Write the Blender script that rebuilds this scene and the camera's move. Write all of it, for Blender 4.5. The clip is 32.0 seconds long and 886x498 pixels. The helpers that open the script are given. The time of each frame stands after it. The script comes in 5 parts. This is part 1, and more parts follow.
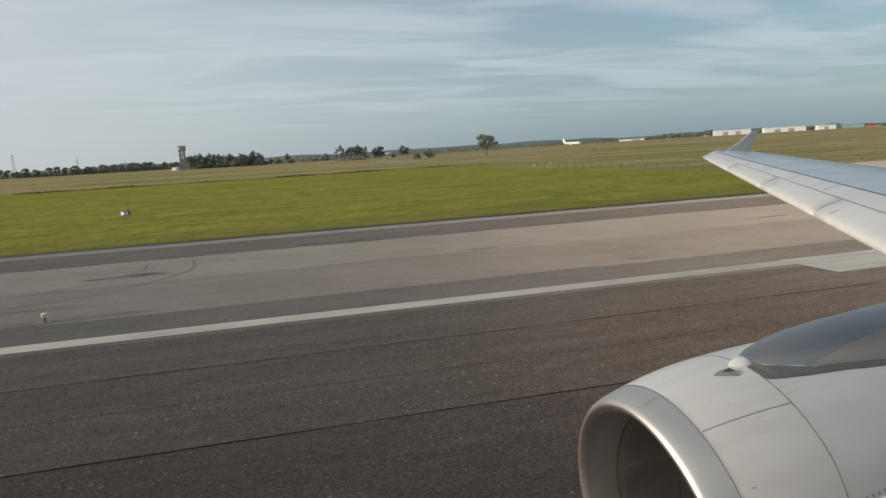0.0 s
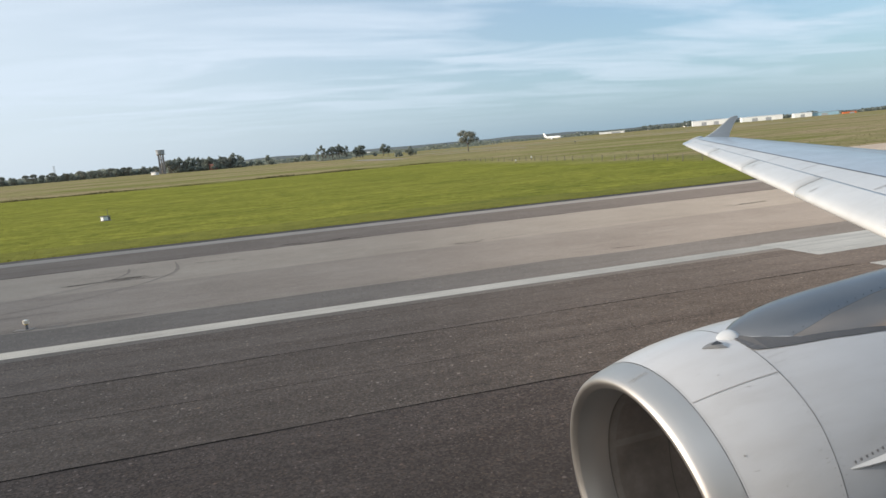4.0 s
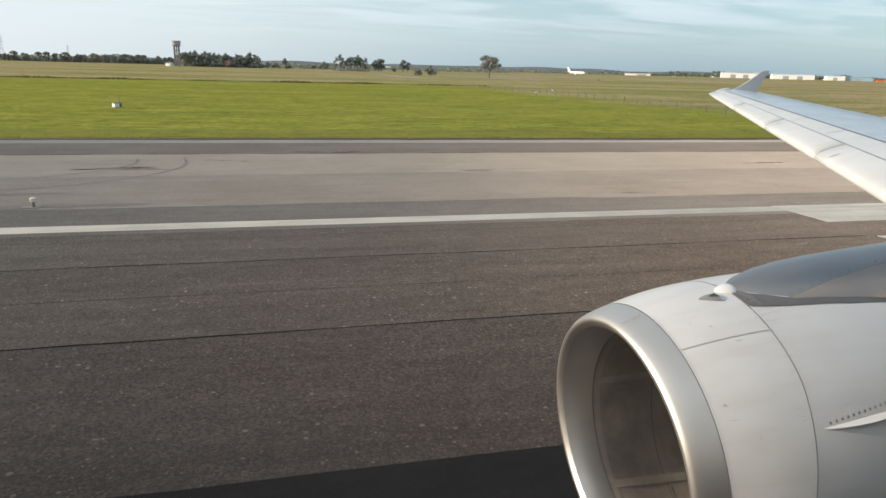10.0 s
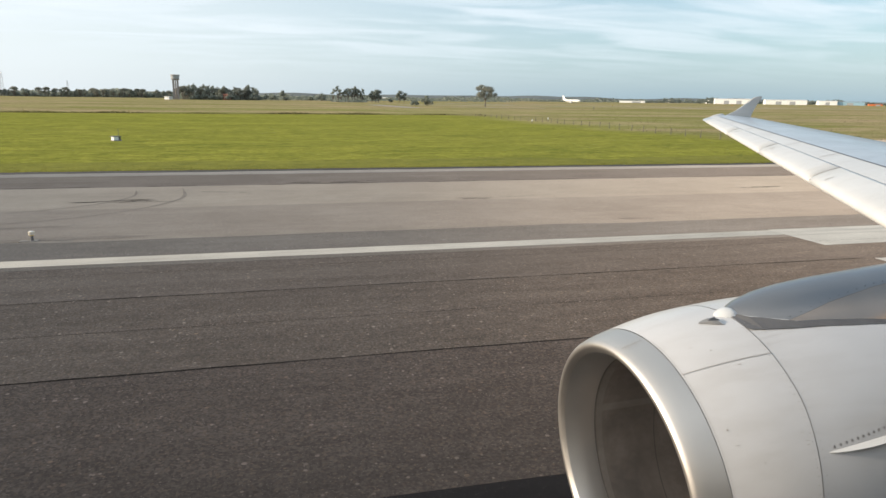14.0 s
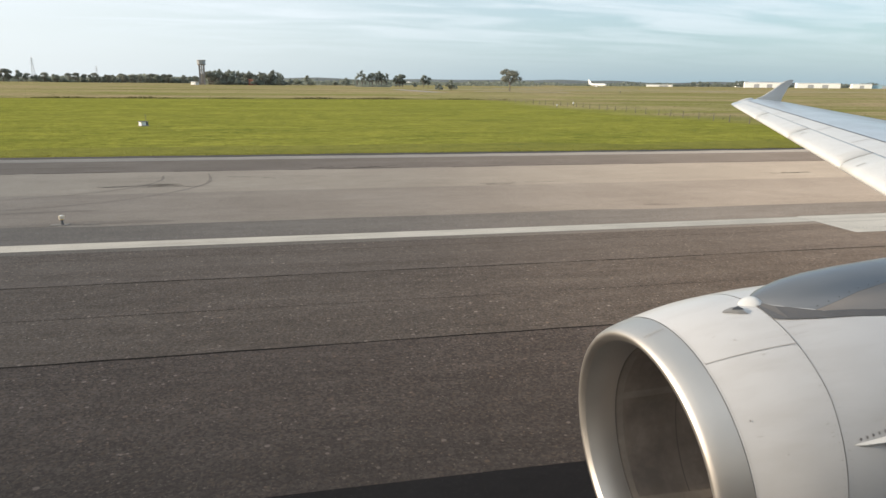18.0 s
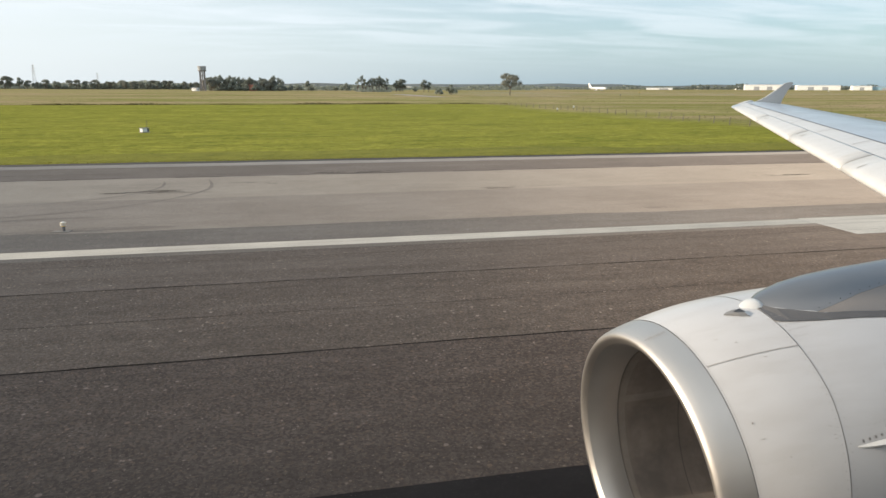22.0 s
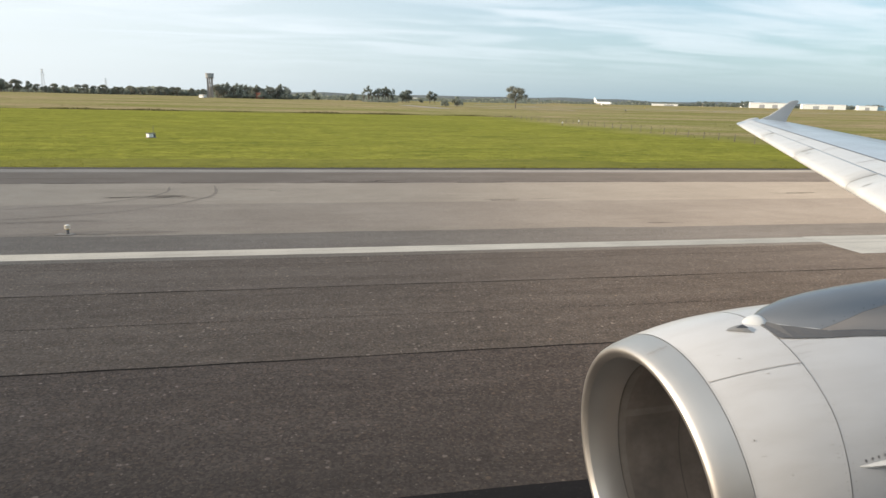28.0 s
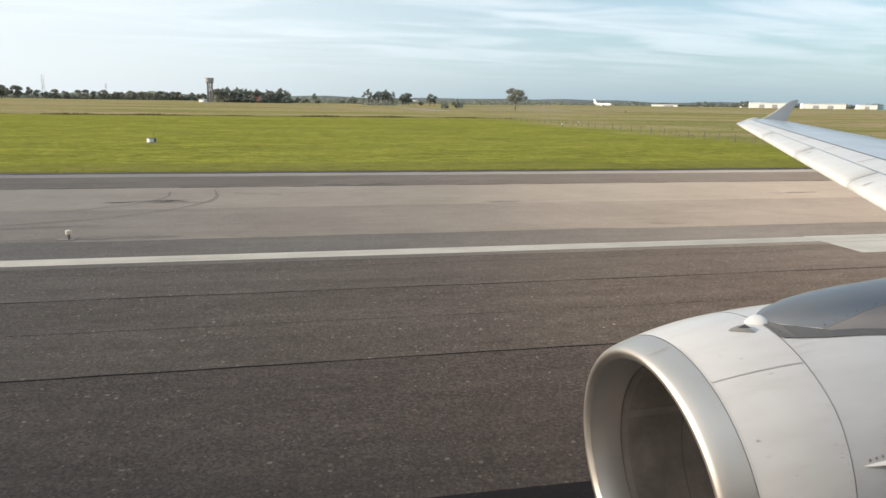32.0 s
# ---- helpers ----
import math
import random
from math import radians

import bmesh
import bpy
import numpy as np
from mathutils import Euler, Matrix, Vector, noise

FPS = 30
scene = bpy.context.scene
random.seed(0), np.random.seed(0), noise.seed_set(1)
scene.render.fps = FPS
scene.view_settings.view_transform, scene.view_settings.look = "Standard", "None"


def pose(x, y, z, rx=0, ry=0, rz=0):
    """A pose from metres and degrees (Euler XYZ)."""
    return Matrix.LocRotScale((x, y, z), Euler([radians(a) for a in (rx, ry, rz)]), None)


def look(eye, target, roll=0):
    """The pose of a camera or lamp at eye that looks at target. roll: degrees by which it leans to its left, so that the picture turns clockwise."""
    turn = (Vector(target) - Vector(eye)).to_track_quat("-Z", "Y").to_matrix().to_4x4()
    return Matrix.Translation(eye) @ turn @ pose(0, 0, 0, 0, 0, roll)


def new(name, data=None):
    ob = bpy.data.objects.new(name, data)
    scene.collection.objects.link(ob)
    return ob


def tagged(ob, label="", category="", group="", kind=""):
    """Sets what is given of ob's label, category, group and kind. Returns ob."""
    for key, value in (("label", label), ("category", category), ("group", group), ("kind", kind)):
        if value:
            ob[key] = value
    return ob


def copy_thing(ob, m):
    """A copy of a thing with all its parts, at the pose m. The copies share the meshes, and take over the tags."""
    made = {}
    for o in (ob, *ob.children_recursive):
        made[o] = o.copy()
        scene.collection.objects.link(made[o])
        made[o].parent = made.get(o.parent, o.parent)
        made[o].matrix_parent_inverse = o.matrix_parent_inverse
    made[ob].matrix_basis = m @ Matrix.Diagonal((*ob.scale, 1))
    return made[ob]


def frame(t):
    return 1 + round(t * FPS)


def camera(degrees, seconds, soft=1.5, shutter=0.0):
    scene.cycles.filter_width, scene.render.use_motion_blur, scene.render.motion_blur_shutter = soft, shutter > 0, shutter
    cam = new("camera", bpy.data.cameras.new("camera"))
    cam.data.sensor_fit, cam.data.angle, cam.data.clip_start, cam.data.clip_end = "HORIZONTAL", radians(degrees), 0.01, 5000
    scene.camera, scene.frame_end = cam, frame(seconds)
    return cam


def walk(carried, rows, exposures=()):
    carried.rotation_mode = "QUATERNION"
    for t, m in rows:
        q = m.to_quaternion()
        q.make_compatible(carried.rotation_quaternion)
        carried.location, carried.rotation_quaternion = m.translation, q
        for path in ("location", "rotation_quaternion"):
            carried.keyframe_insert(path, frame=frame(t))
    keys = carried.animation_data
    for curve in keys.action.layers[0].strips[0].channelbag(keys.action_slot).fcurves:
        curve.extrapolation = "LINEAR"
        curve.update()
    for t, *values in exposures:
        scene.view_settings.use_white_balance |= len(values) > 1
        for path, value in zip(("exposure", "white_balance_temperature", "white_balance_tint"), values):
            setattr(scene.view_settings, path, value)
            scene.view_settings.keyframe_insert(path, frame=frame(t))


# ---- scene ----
# World: x runs aft along the runway, y runs outboard from the cabin window, z up. Metres.
cam = camera(66.0, 32.0, soft=1.5)
PATH = [
    (0, 0.034, 0.012, 4.46, -13.7, -8.2, -3.41),
    (0.5, 0.04, 0.012, 4.46, -14.67, -7.95, -3.24),
    (1, 0.036, 0.012, 4.457, -14.3, -8.63, -3.6),
    (1.5, 0.028, 0.012, 4.447, -15.5, -9.5, -3.29),
    (2, 0.012, 0.012, 4.425, -16.86, -9.7, -2.7),
    (2.5, 0.007, 0.01, 4.384, -14.52, -8.45, -4.93),
    (4.5, -0.001, 0.005, 4.36, -15.42, -8.58, -4.57),
    (5, -0.005, 0.005, 4.355, -15.82, -9.09, -3.75),
    (5.5, -0.002, 0.001, 4.358, -16.3, -9.44, -3.67),
    (6, -0.003, 0.005, 4.355, -14.15, -9.25, -4.06),
    (6.5, -0.005, -0, 4.35, -16.85, -8.93, -1.39),
    (7, -0.007, 0, 4.345, -16.33, -10.29, 0.09),
    (7.5, -0, 0.003, 4.35, -15.24, -10.73, -0.62),
    (8, -0.011, -0.001, 4.346, -14.54, -12.16, -0.15),
    (8.5, -0.023, -0.004, 4.346, -13.92, -13.53, 0.13),
    (9, -0.022, -0.004, 4.349, -13.59, -13.5, 0.04),
    (9.5, -0.019, -0.004, 4.35, -13.31, -14.71, 0.65),
    (10, -0.022, -0.003, 4.347, -14.41, -14.78, 1.46),
    (10.5, -0.027, -0.009, 4.344, -15.78, -15.23, 3.27),
    (11, -0.024, -0.008, 4.342, -14.87, -15.3, 1.65),
    (11.5, -0.029, -0.008, 4.342, -15, -14.78, 0.96),
    (12, -0.025, -0.018, 4.346, -15.55, -14.18, 0.51),
    (12.5, -0.024, -0.012, 4.35, -15.54, -13.28, 0.63),
    (13, -0.023, -0.011, 4.345, -17.99, -14.34, 1.58),
    (13.5, -0.021, -0.01, 4.345, -16.96, -14.27, 1.24),
    (14, -0.025, -0.012, 4.345, -14.49, -12.41, 0.71),
    (14.5, -0.03, -0.01, 4.345, -12.64, -13.4, 0.45),
    (15, -0.013, 0.009, 4.341, -10.25, -14.4, -0.14),
    (15.5, -0.015, 0.005, 4.34, -11.47, -14.84, 0.02),
    (17.5, -0.002, 0.001, 4.351, -12.53, -13.95, 0.69),
    (18, 0.002, 0.002, 4.35, -12.48, -13.67, 0.53),
    (18.5, -0.002, -0, 4.349, -12.6, -13.67, 0.53),
    (19, 0, -0, 4.35, -12.71, -13.48, 0.58),
    (19.5, -0.005, 0.002, 4.353, -12.39, -13.45, 0.49),
    (20, -0.001, -0.003, 4.351, -12.77, -13.31, 0.34),
    (20.5, -0.008, 0.003, 4.352, -12.95, -13.57, 0.44),
    (21, -0.002, 0.002, 4.354, -12.71, -13.42, 0.25),
    (21.5, 0.005, 0.003, 4.351, -12.65, -13.49, 0.25),
    (22, 0.002, -0.005, 4.351, -12.37, -13.31, 0.15),
    (22.5, 0.004, 0.004, 4.35, -12.08, -13.62, 0.03),
    (23, 0.005, -0.002, 4.349, -12.35, -13.27, 0.05),
    (23.5, -0.004, 0.007, 4.349, -12.23, -13.48, 0.22),
    (24, 0.006, 0.004, 4.345, -12.34, -13.23, -0.03),
    (24.5, -0.005, 0.004, 4.347, -12.42, -13.14, 0.08),
    (25, 0.002, 0.002, 4.344, -11.99, -13.43, -0.06),
    (25.5, -0.007, 0.005, 4.344, -12.24, -13.43, 0.28),
    (27.5, -0.006, 0.002, 4.337, -12.21, -12.61, 0.84),
    (28, -0, -0.001, 4.339, -12.13, -12.38, 1.3),
    (28.5, -0.007, -0.003, 4.336, -11.75, -12.3, 1.23),
    (29, -0.001, 0.002, 4.336, -11.77, -12.32, 0.96),
    (29.5, -0.006, -0.002, 4.339, -11.58, -12.28, 0.85),
    (30, -0.005, -0, 4.34, -11.79, -12.06, 0.83),
    (30.5, -0.002, -0, 4.336, -12.02, -12.22, 1.07),
    (31, 0.001, 0.003, 4.335, -12.04, -11.95, 0.95),
    (31.5, 0.005, 0.002, 4.341, -11.89, -11.91, 0),
    (32, 0.003, 0.005, 4.336, -12.04, -12.18, 0.83),
]


def aimed(x, y, z, yaw, pitch, roll):
    """A camera pose from its place and degrees: yaw to the left of +y, pitch up."""
    a, b = radians(yaw), radians(pitch)
    way = Vector((-math.sin(a) * math.cos(b), math.cos(a) * math.cos(b), math.sin(b)))
    eye = Vector((x, y, z))
    return look(eye, eye + way * 10, roll)


walk(cam, [(row[0], aimed(*row[1:])) for row in PATH],
     exposures=[(0, -0.35, 6500, 10), (1, -0.2, 6350, 10), (2, 0.0, 6130, 10), (4.5, 0.08, 6050, 11), (7, 0.17, 6090, 11), (8, 0.24, 6300, 10), (9, 0.24, 6420, 10), (11, 0.22, 6450, 10), (13, 0.33, 6480, 11), (19, 0.3, 6550, 11), (32, 0.34, 6500, 11)])

# ---- light ----
TO_SUN = Vector((-3.7, 0.6, 1.0)).normalized()
sun = bpy.data.lights.new("sun", "SUN")
sun.energy, sun.angle, sun.color = 5.0, radians(0.6), (1.0, 0.86, 0.68)
sun_ob = new("sun", sun)
sun_ob.matrix_world = look((0, 0, 60), Vector((0, 0, 60)) - TO_SUN)

world = bpy.data.worlds.new("sky")
scene.world = world
world.use_nodes = True
nt = world.node_tree
nt.nodes.clear()


def wn(kind, **values):
    n = nt.nodes.new(kind)
    for k, v in values.items():
        n.inputs[k].default_value = v
    return n


w_out = wn("ShaderNodeOutputWorld")
w_bg = wn("ShaderNodeBackground", Strength=0.17)
w_sky = wn("ShaderNodeTexSky")
w_sky.sky_type, w_sky.sun_disc = "NISHITA", False
w_sky.sun_elevation = math.asin(TO_SUN.z)
w_sky.sun_rotation = math.atan2(TO_SUN.x, TO_SUN.y)
w_sky.air_density, w_sky.dust_density, w_sky.ozone_density = 1.0, 1.4, 1.6
w_co = wn("ShaderNodeTexCoord")
w_sep = wn("ShaderNodeSeparateXYZ")
w_lift = wn("ShaderNodeMath"); w_lift.operation = "MAXIMUM"; w_lift.inputs[1].default_value = 0.015
w_add = wn("ShaderNodeMath"); w_add.operation = "ADD"; w_add.inputs[1].default_value = 0.07
w_flat = wn("ShaderNodeVectorMath"); w_flat.operation = "DIVIDE"
w_com = wn("ShaderNodeCombineXYZ")
w_map = wn("ShaderNodeMapping"); w_map.inputs["Scale"].default_value = (0.42, 1.0, 0.0); w_map.inputs["Rotation"].default_value = (0, 0, 0.22)
w_noise = wn("ShaderNodeTexNoise", Scale=1.35, Detail=6.0, Roughness=0.56, Distortion=0.7)
w_ramp = wn("ShaderNodeValToRGB")
w_ramp.color_ramp.elements[0].position, w_ramp.color_ramp.elements[1].position = 0.42, 0.62
w_amt = wn("ShaderNodeMath"); w_amt.operation = "MULTIPLY"; w_amt.inputs[1].default_value = 0.62
w_fade = wn("ShaderNodeMapRange"); w_fade.interpolation_type = "SMOOTHSTEP"
w_fade.inputs["From Min"].default_value, w_fade.inputs["From Max"].default_value = 0.015, 0.1
w_amt2 = wn("ShaderNodeMath"); w_amt2.operation = "MULTIPLY"
w_hz = wn("ShaderNodeMapRange"); w_hz.interpolation_type = "SMOOTHSTEP"
w_hz.inputs["From Min"].default_value, w_hz.inputs["From Max"].default_value = 0.0, 0.2
w_hz.inputs["To Min"].default_value, w_hz.inputs["To Max"].default_value = 0.65, 0.3
w_haze = wn("ShaderNodeMixRGB"); w_haze.inputs["Color2"].default_value = (2.05, 3.1, 3.85, 1)
w_mix = wn("ShaderNodeMixRGB"); w_mix.inputs["Color2"].default_value = (4.35, 4.8, 5.12, 1)
w_dot = wn("ShaderNodeVectorMath"); w_dot.operation = "DOT_PRODUCT"; w_dot.inputs[1].default_value = TO_SUN
w_near = wn("ShaderNodeMapRange"); w_near.interpolation_type = "SMOOTHSTEP"
w_near.inputs["From Min"].default_value, w_near.inputs["From Max"].default_value = -0.45, 0.75
w_near.inputs["To Max"].default_value = 0.9
w_glow = wn("ShaderNodeMixRGB"); w_glow.inputs["Color2"].default_value = (4.4, 4.72, 4.85, 1)
L = nt.links.new
L(w_co.outputs["Generated"], w_sep.inputs[0])
L(w_sep.outputs["Z"], w_lift.inputs[0]); L(w_lift.outputs[0], w_add.inputs[0])
for i in range(3):
    L(w_add.outputs[0], w_com.inputs[i])
L(w_co.outputs["Generated"], w_flat.inputs[0]); L(w_com.outputs[0], w_flat.inputs[1])
L(w_flat.outputs[0], w_map.inputs["Vector"]); L(w_map.outputs[0], w_noise.inputs["Vector"])
L(w_noise.outputs["Fac"], w_ramp.inputs[0]); L(w_ramp.outputs[0], w_amt.inputs[0])
L(w_sep.outputs["Z"], w_fade.inputs["Value"]); L(w_amt.outputs[0], w_amt2.inputs[0]); L(w_fade.outputs[0], w_amt2.inputs[1])
L(w_sep.outputs["Z"], w_hz.inputs["Value"]); L(w_hz.outputs[0], w_haze.inputs["Fac"]); L(w_sky.outputs[0], w_haze.inputs["Color1"])
L(w_co.outputs["Generated"], w_dot.inputs[0]); L(w_dot.outputs["Value"], w_near.inputs["Value"]); L(w_near.outputs[0], w_glow.inputs["Fac"])
L(w_haze.outputs[0], w_glow.inputs["Color1"])
L(w_amt2.outputs[0], w_mix.inputs["Fac"]); L(w_glow.outputs[0], w_mix.inputs["Color1"])
L(w_mix.outputs[0], w_bg.inputs["Color"]); L(w_bg.outputs[0], w_out.inputs[0])


# ---- materials ----
class Mat:
    """A node material with a principled shader and small helpers."""

    def __init__(self, name, rough=0.6, metal=0.0, coat=0.0):
        self.m = bpy.data.materials.new(name)
        self.m.use_nodes = True
        self.t = self.m.node_tree
        self.b = self.t.nodes["Principled BSDF"]
        self.b.inputs["Roughness"].default_value = rough
        self.b.inputs["Metallic"].default_value = metal
        self.b.inputs["Coat Weight"].default_value = coat
        self.pos = self.t.nodes.new("ShaderNodeNewGeometry").outputs["Position"]
        self.obj = self.t.nodes.new("ShaderNodeTexCoord").outputs["Object"]

    def node(self, kind, **values):
        n = self.t.nodes.new(kind)
        for k, v in values.items():
            n.inputs[k].default_value = v
        return n

    def link(self, a, b):
        self.t.links.new(a, b)

    def noise(self, scale, detail=4.0, rough=0.55, stretch=(1, 1, 1), src=None, lo=0.35, hi=0.65, turn=0.0):
        mp = self.node("ShaderNodeMapping")
        mp.inputs["Scale"].default_value = stretch
        mp.inputs["Rotation"].default_value = (0, 0, turn)
        self.link(src or self.pos, mp.inputs["Vector"])
        n = self.node("ShaderNodeTexNoise", Scale=scale, Detail=detail, Roughness=rough)
        self.link(mp.outputs[0], n.inputs["Vector"])
        r = self.node("ShaderNodeMapRange")
        r.inputs["From Min"].default_value, r.inputs["From Max"].default_value = lo, hi
        self.link(n.outputs["Fac"], r.inputs["Value"])
        return r.outputs["Result"]

    def mix(self, fac, a, b, blend="MIX"):
        n = self.node("ShaderNodeMixRGB")
        n.blend_type = blend
        for sock, v in (("Fac", fac), ("Color1", a), ("Color2", b)):
            if isinstance(v, (int, float)):
                n.inputs[sock].default_value = v
            elif isinstance(v, tuple):
                n.inputs[sock].default_value = (*v, 1) if len(v) == 3 else v
            else:
                self.link(v, n.inputs[sock])
        return n.outputs[0]

    def math(self, op, a, b=0.0, clamp=False):
        n = self.node("ShaderNodeMath")
        n.operation, n.use_clamp = op, clamp
        for i, v in enumerate((a, b)):
            if isinstance(v, (int, float)):
                n.inputs[i].default_value = v
            else:
                self.link(v, n.inputs[i])
        return n.outputs[0]

    def color(self, c):
        if isinstance(c, tuple):
            self.b.inputs["Base Color"].default_value = (*c, 1)
        else:
            self.link(c, self.b.inputs["Base Color"])
        return self

    def rough(self, r):
        self.link(r, self.b.inputs["Roughness"])
        return self

    def bump(self, h, strength=0.3, dist=0.01):
        n = self.node("ShaderNodeBump", Strength=strength, Distance=dist)
        self.link(h, n.inputs["Height"])
        self.link(n.outputs[0], self.b.inputs["Normal"])
        return self


def pavement(name, dark, light, speck=0.5, streak=0.5, rough=0.9, gloss=0.05, mottle=1.0, rubber=0.0):
    """Worn pavement: aggregate, long streaks along the traffic, broad patches, loose pale chips."""
    m = Mat(name, rough)
    m.b.inputs["Specular IOR Level"].default_value = gloss
    m.b.inputs["Diffuse Roughness"].default_value = 1.0
    c = m.mix(m.noise(0.22, 4), dark, light)
    st = m.noise(1.0, 6, 0.68, (0.09, 1.5, 1), lo=0.4, hi=0.68)
    c = m.mix(m.math("MULTIPLY", st, streak * 0.9), c, tuple(v * 0.55 for v in dark))
    st2 = m.noise(1.0, 4, 0.6, (0.02, 0.45, 1), lo=0.45, hi=0.72)
    c = m.mix(m.math("MULTIPLY", st2, streak * 0.45), c, tuple(v * 1.25 for v in light))
    fine = m.noise(24, 6, 0.85, lo=0.4, hi=0.6)
    grain = m.mix(fine, tuple(v * 0.3 for v in dark), tuple(min(v * 1.7, 0.7) for v in light))
    c = m.mix(speck * 0.5, c, grain)
    # aggregate: each stone its own tone, a few of them pale or rusty
    agg = m.node("ShaderNodeTexVoronoi", Scale=26.0)
    m.link(m.pos, agg.inputs["Vector"])
    stone = m.node("ShaderNodeSeparateColor")
    m.link(agg.outputs["Color"], stone.inputs[0])
    c = m.mix(m.math("MULTIPLY", m.math("GREATER_THAN", stone.outputs[0], 0.62), speck * 0.28), c, tuple(v * 0.3 for v in dark))
    c = m.mix(m.math("MULTIPLY", m.math("GREATER_THAN", stone.outputs[1], 0.7), speck * 0.3), c, tuple(v * 1.9 for v in light))
    c = m.mix(m.math("MULTIPLY", m.math("GREATER_THAN", stone.outputs[2], 0.86), speck * 0.3), c, (light[0] * 1.85, light[1] * 1.6, light[2] * 1.35))
    for scale, most in ((14.0, 0.42), (7.0, 0.66)):
        chips = m.node("ShaderNodeTexVoronoi", Scale=scale)
        m.link(m.pos, chips.inputs["Vector"])
        tone = m.node("ShaderNodeSeparateColor")
        m.link(chips.outputs["Color"], tone.inputs[0])
        near = m.math("LESS_THAN", chips.outputs["Distance"], m.math("MULTIPLY", tone.outputs[1], 0.26))
        pick = m.math("GREATER_THAN", tone.outputs[0], most)
        pale = m.mix(tone.outputs[2], tuple(min(v * 3.6, 0.6) for v in light), (light[0] * 2.4, light[1] * 2.05, light[2] * 1.7))
        c = m.mix(m.math("MULTIPLY", m.math("MULTIPLY", near, pick), speck * 0.6), c, pale)
    tonal = m.noise(0.1, 5, 0.6, (0.4, 1.6, 1), lo=0.4, hi=0.66)
    c = m.mix(m.math("MULTIPLY", tonal, 0.3 * streak), c, tuple(v * 0.6 for v in dark))
    lumps = m.noise(4.5, 6, 0.85, (0.7, 1, 1), lo=0.45, hi=0.68)
    c = m.mix(m.math("MULTIPLY", lumps, 0.25 * speck), c, tuple(v * 0.5 for v in dark))
    stain = m.noise(0.4, 5, 0.7, (0.3, 1.2, 1), lo=0.6, hi=0.72)
    c = m.mix(m.math("MULTIPLY", stain, 0.35 * mottle), c, tuple(v * 0.55 for v in dark))
    wear = m.noise(1.4, 6, 0.75, (0.45, 1.0, 1), lo=0.42, hi=0.7)
    c = m.mix(m.math("MULTIPLY", wear, 0.48 * mottle), c, (dark[0] * 0.6, dark[1] * 0.55, dark[2] * 0.52))
    blot = m.noise(2.2, 6, 0.8, (0.45, 1.0, 1), lo=0.45, hi=0.66)
    c = m.mix(m.math("MULTIPLY", blot, speck * 0.6 * mottle), c, tuple(v * 0.4 for v in dark))
    if rubber:          # tyre marks rubbed in along the middle of the runway
        at = m.node("ShaderNodeSeparateXYZ")
        m.link(m.pos, at.inputs[0])
        band = m.node("ShaderNodeMapRange")
        band.interpolation_type = "SMOOTHSTEP"
        band.inputs["From Min"].default_value, band.inputs["From Max"].default_value = 10.2, 7.2
        m.link(m.math("ADD", at.outputs["Y"], m.noise(1.0, 5, 0.6, (0.05, 0.6, 1), lo=0.0, hi=1.0)), band.inputs["Value"])
        c = m.mix(m.math("MULTIPLY", band.outputs["Result"], rubber), c, (0.026, 0.0235, 0.0225))
    m.color(c).bump(fine, 0.015, 0.003)
    return m.m


ASPHALT = pavement("runway_asphalt", (0.078, 0.0625, 0.0546), (0.115, 0.0935, 0.0825), 1.0, 1.15, mottle=0.55, rubber=0.46)
ASPHALT_LANE = pavement("lane_asphalt", (0.104, 0.085, 0.0725), (0.145, 0.119, 0.102), 0.85, 1.1, mottle=0.55)
ASPHALT_OUTER = pavement("outer_asphalt", (0.116, 0.0955, 0.082), (0.16, 0.1325, 0.1145), 0.65, 0.85, mottle=0.5)
ASPHALT_EDGE = pavement("edge_asphalt", (0.165, 0.144, 0.127), (0.21, 0.186, 0.166), 0.4, 0.45, mottle=0.5)
SHOULDER = pavement("grey_shoulder", (0.258, 0.216, 0.181), (0.322, 0.273, 0.23), 0.3, 0.22, mottle=0.42)
SHOULDER_LIGHT = pavement("pale_shoulder", (0.312, 0.264, 0.218), (0.374, 0.32, 0.264), 0.28, 0.2, mottle=0.38)
SHOULDER_DARK = pavement("dark_shoulder", (0.172, 0.143, 0.122), (0.226, 0.189, 0.162), 0.35, 0.6, mottle=0.5)
SCUFF = pavement("rubbed_shoulder", (0.222, 0.186, 0.156), (0.282, 0.239, 0.201), 0.35, 0.3, mottle=0.45)
CONCRETE = pavement("edge_concrete", (0.29, 0.26, 0.23), (0.36, 0.325, 0.29), 0.2, 0.3, mottle=0.6)
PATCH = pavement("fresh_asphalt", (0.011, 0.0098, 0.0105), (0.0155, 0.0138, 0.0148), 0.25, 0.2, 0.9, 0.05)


def paint(name, base, wear=0.45):
    m = Mat(name, 0.8)
    m.b.inputs["Specular IOR Level"].default_value = 0.15
    c = m.mix(m.noise(0.5, 4), base, tuple(v * 0.8 for v in base))
    c = m.mix(m.math("MULTIPLY", m.noise(1.0, 6, 0.65, (0.06, 3.0, 1), lo=0.52, hi=0.72), wear), c, (0.16, 0.145, 0.13))
    c = m.mix(m.math("MULTIPLY", m.noise(30, 3, 0.7, lo=0.5, hi=0.75), wear), c, (0.14, 0.13, 0.12))
    m.color(c)
    return m.m


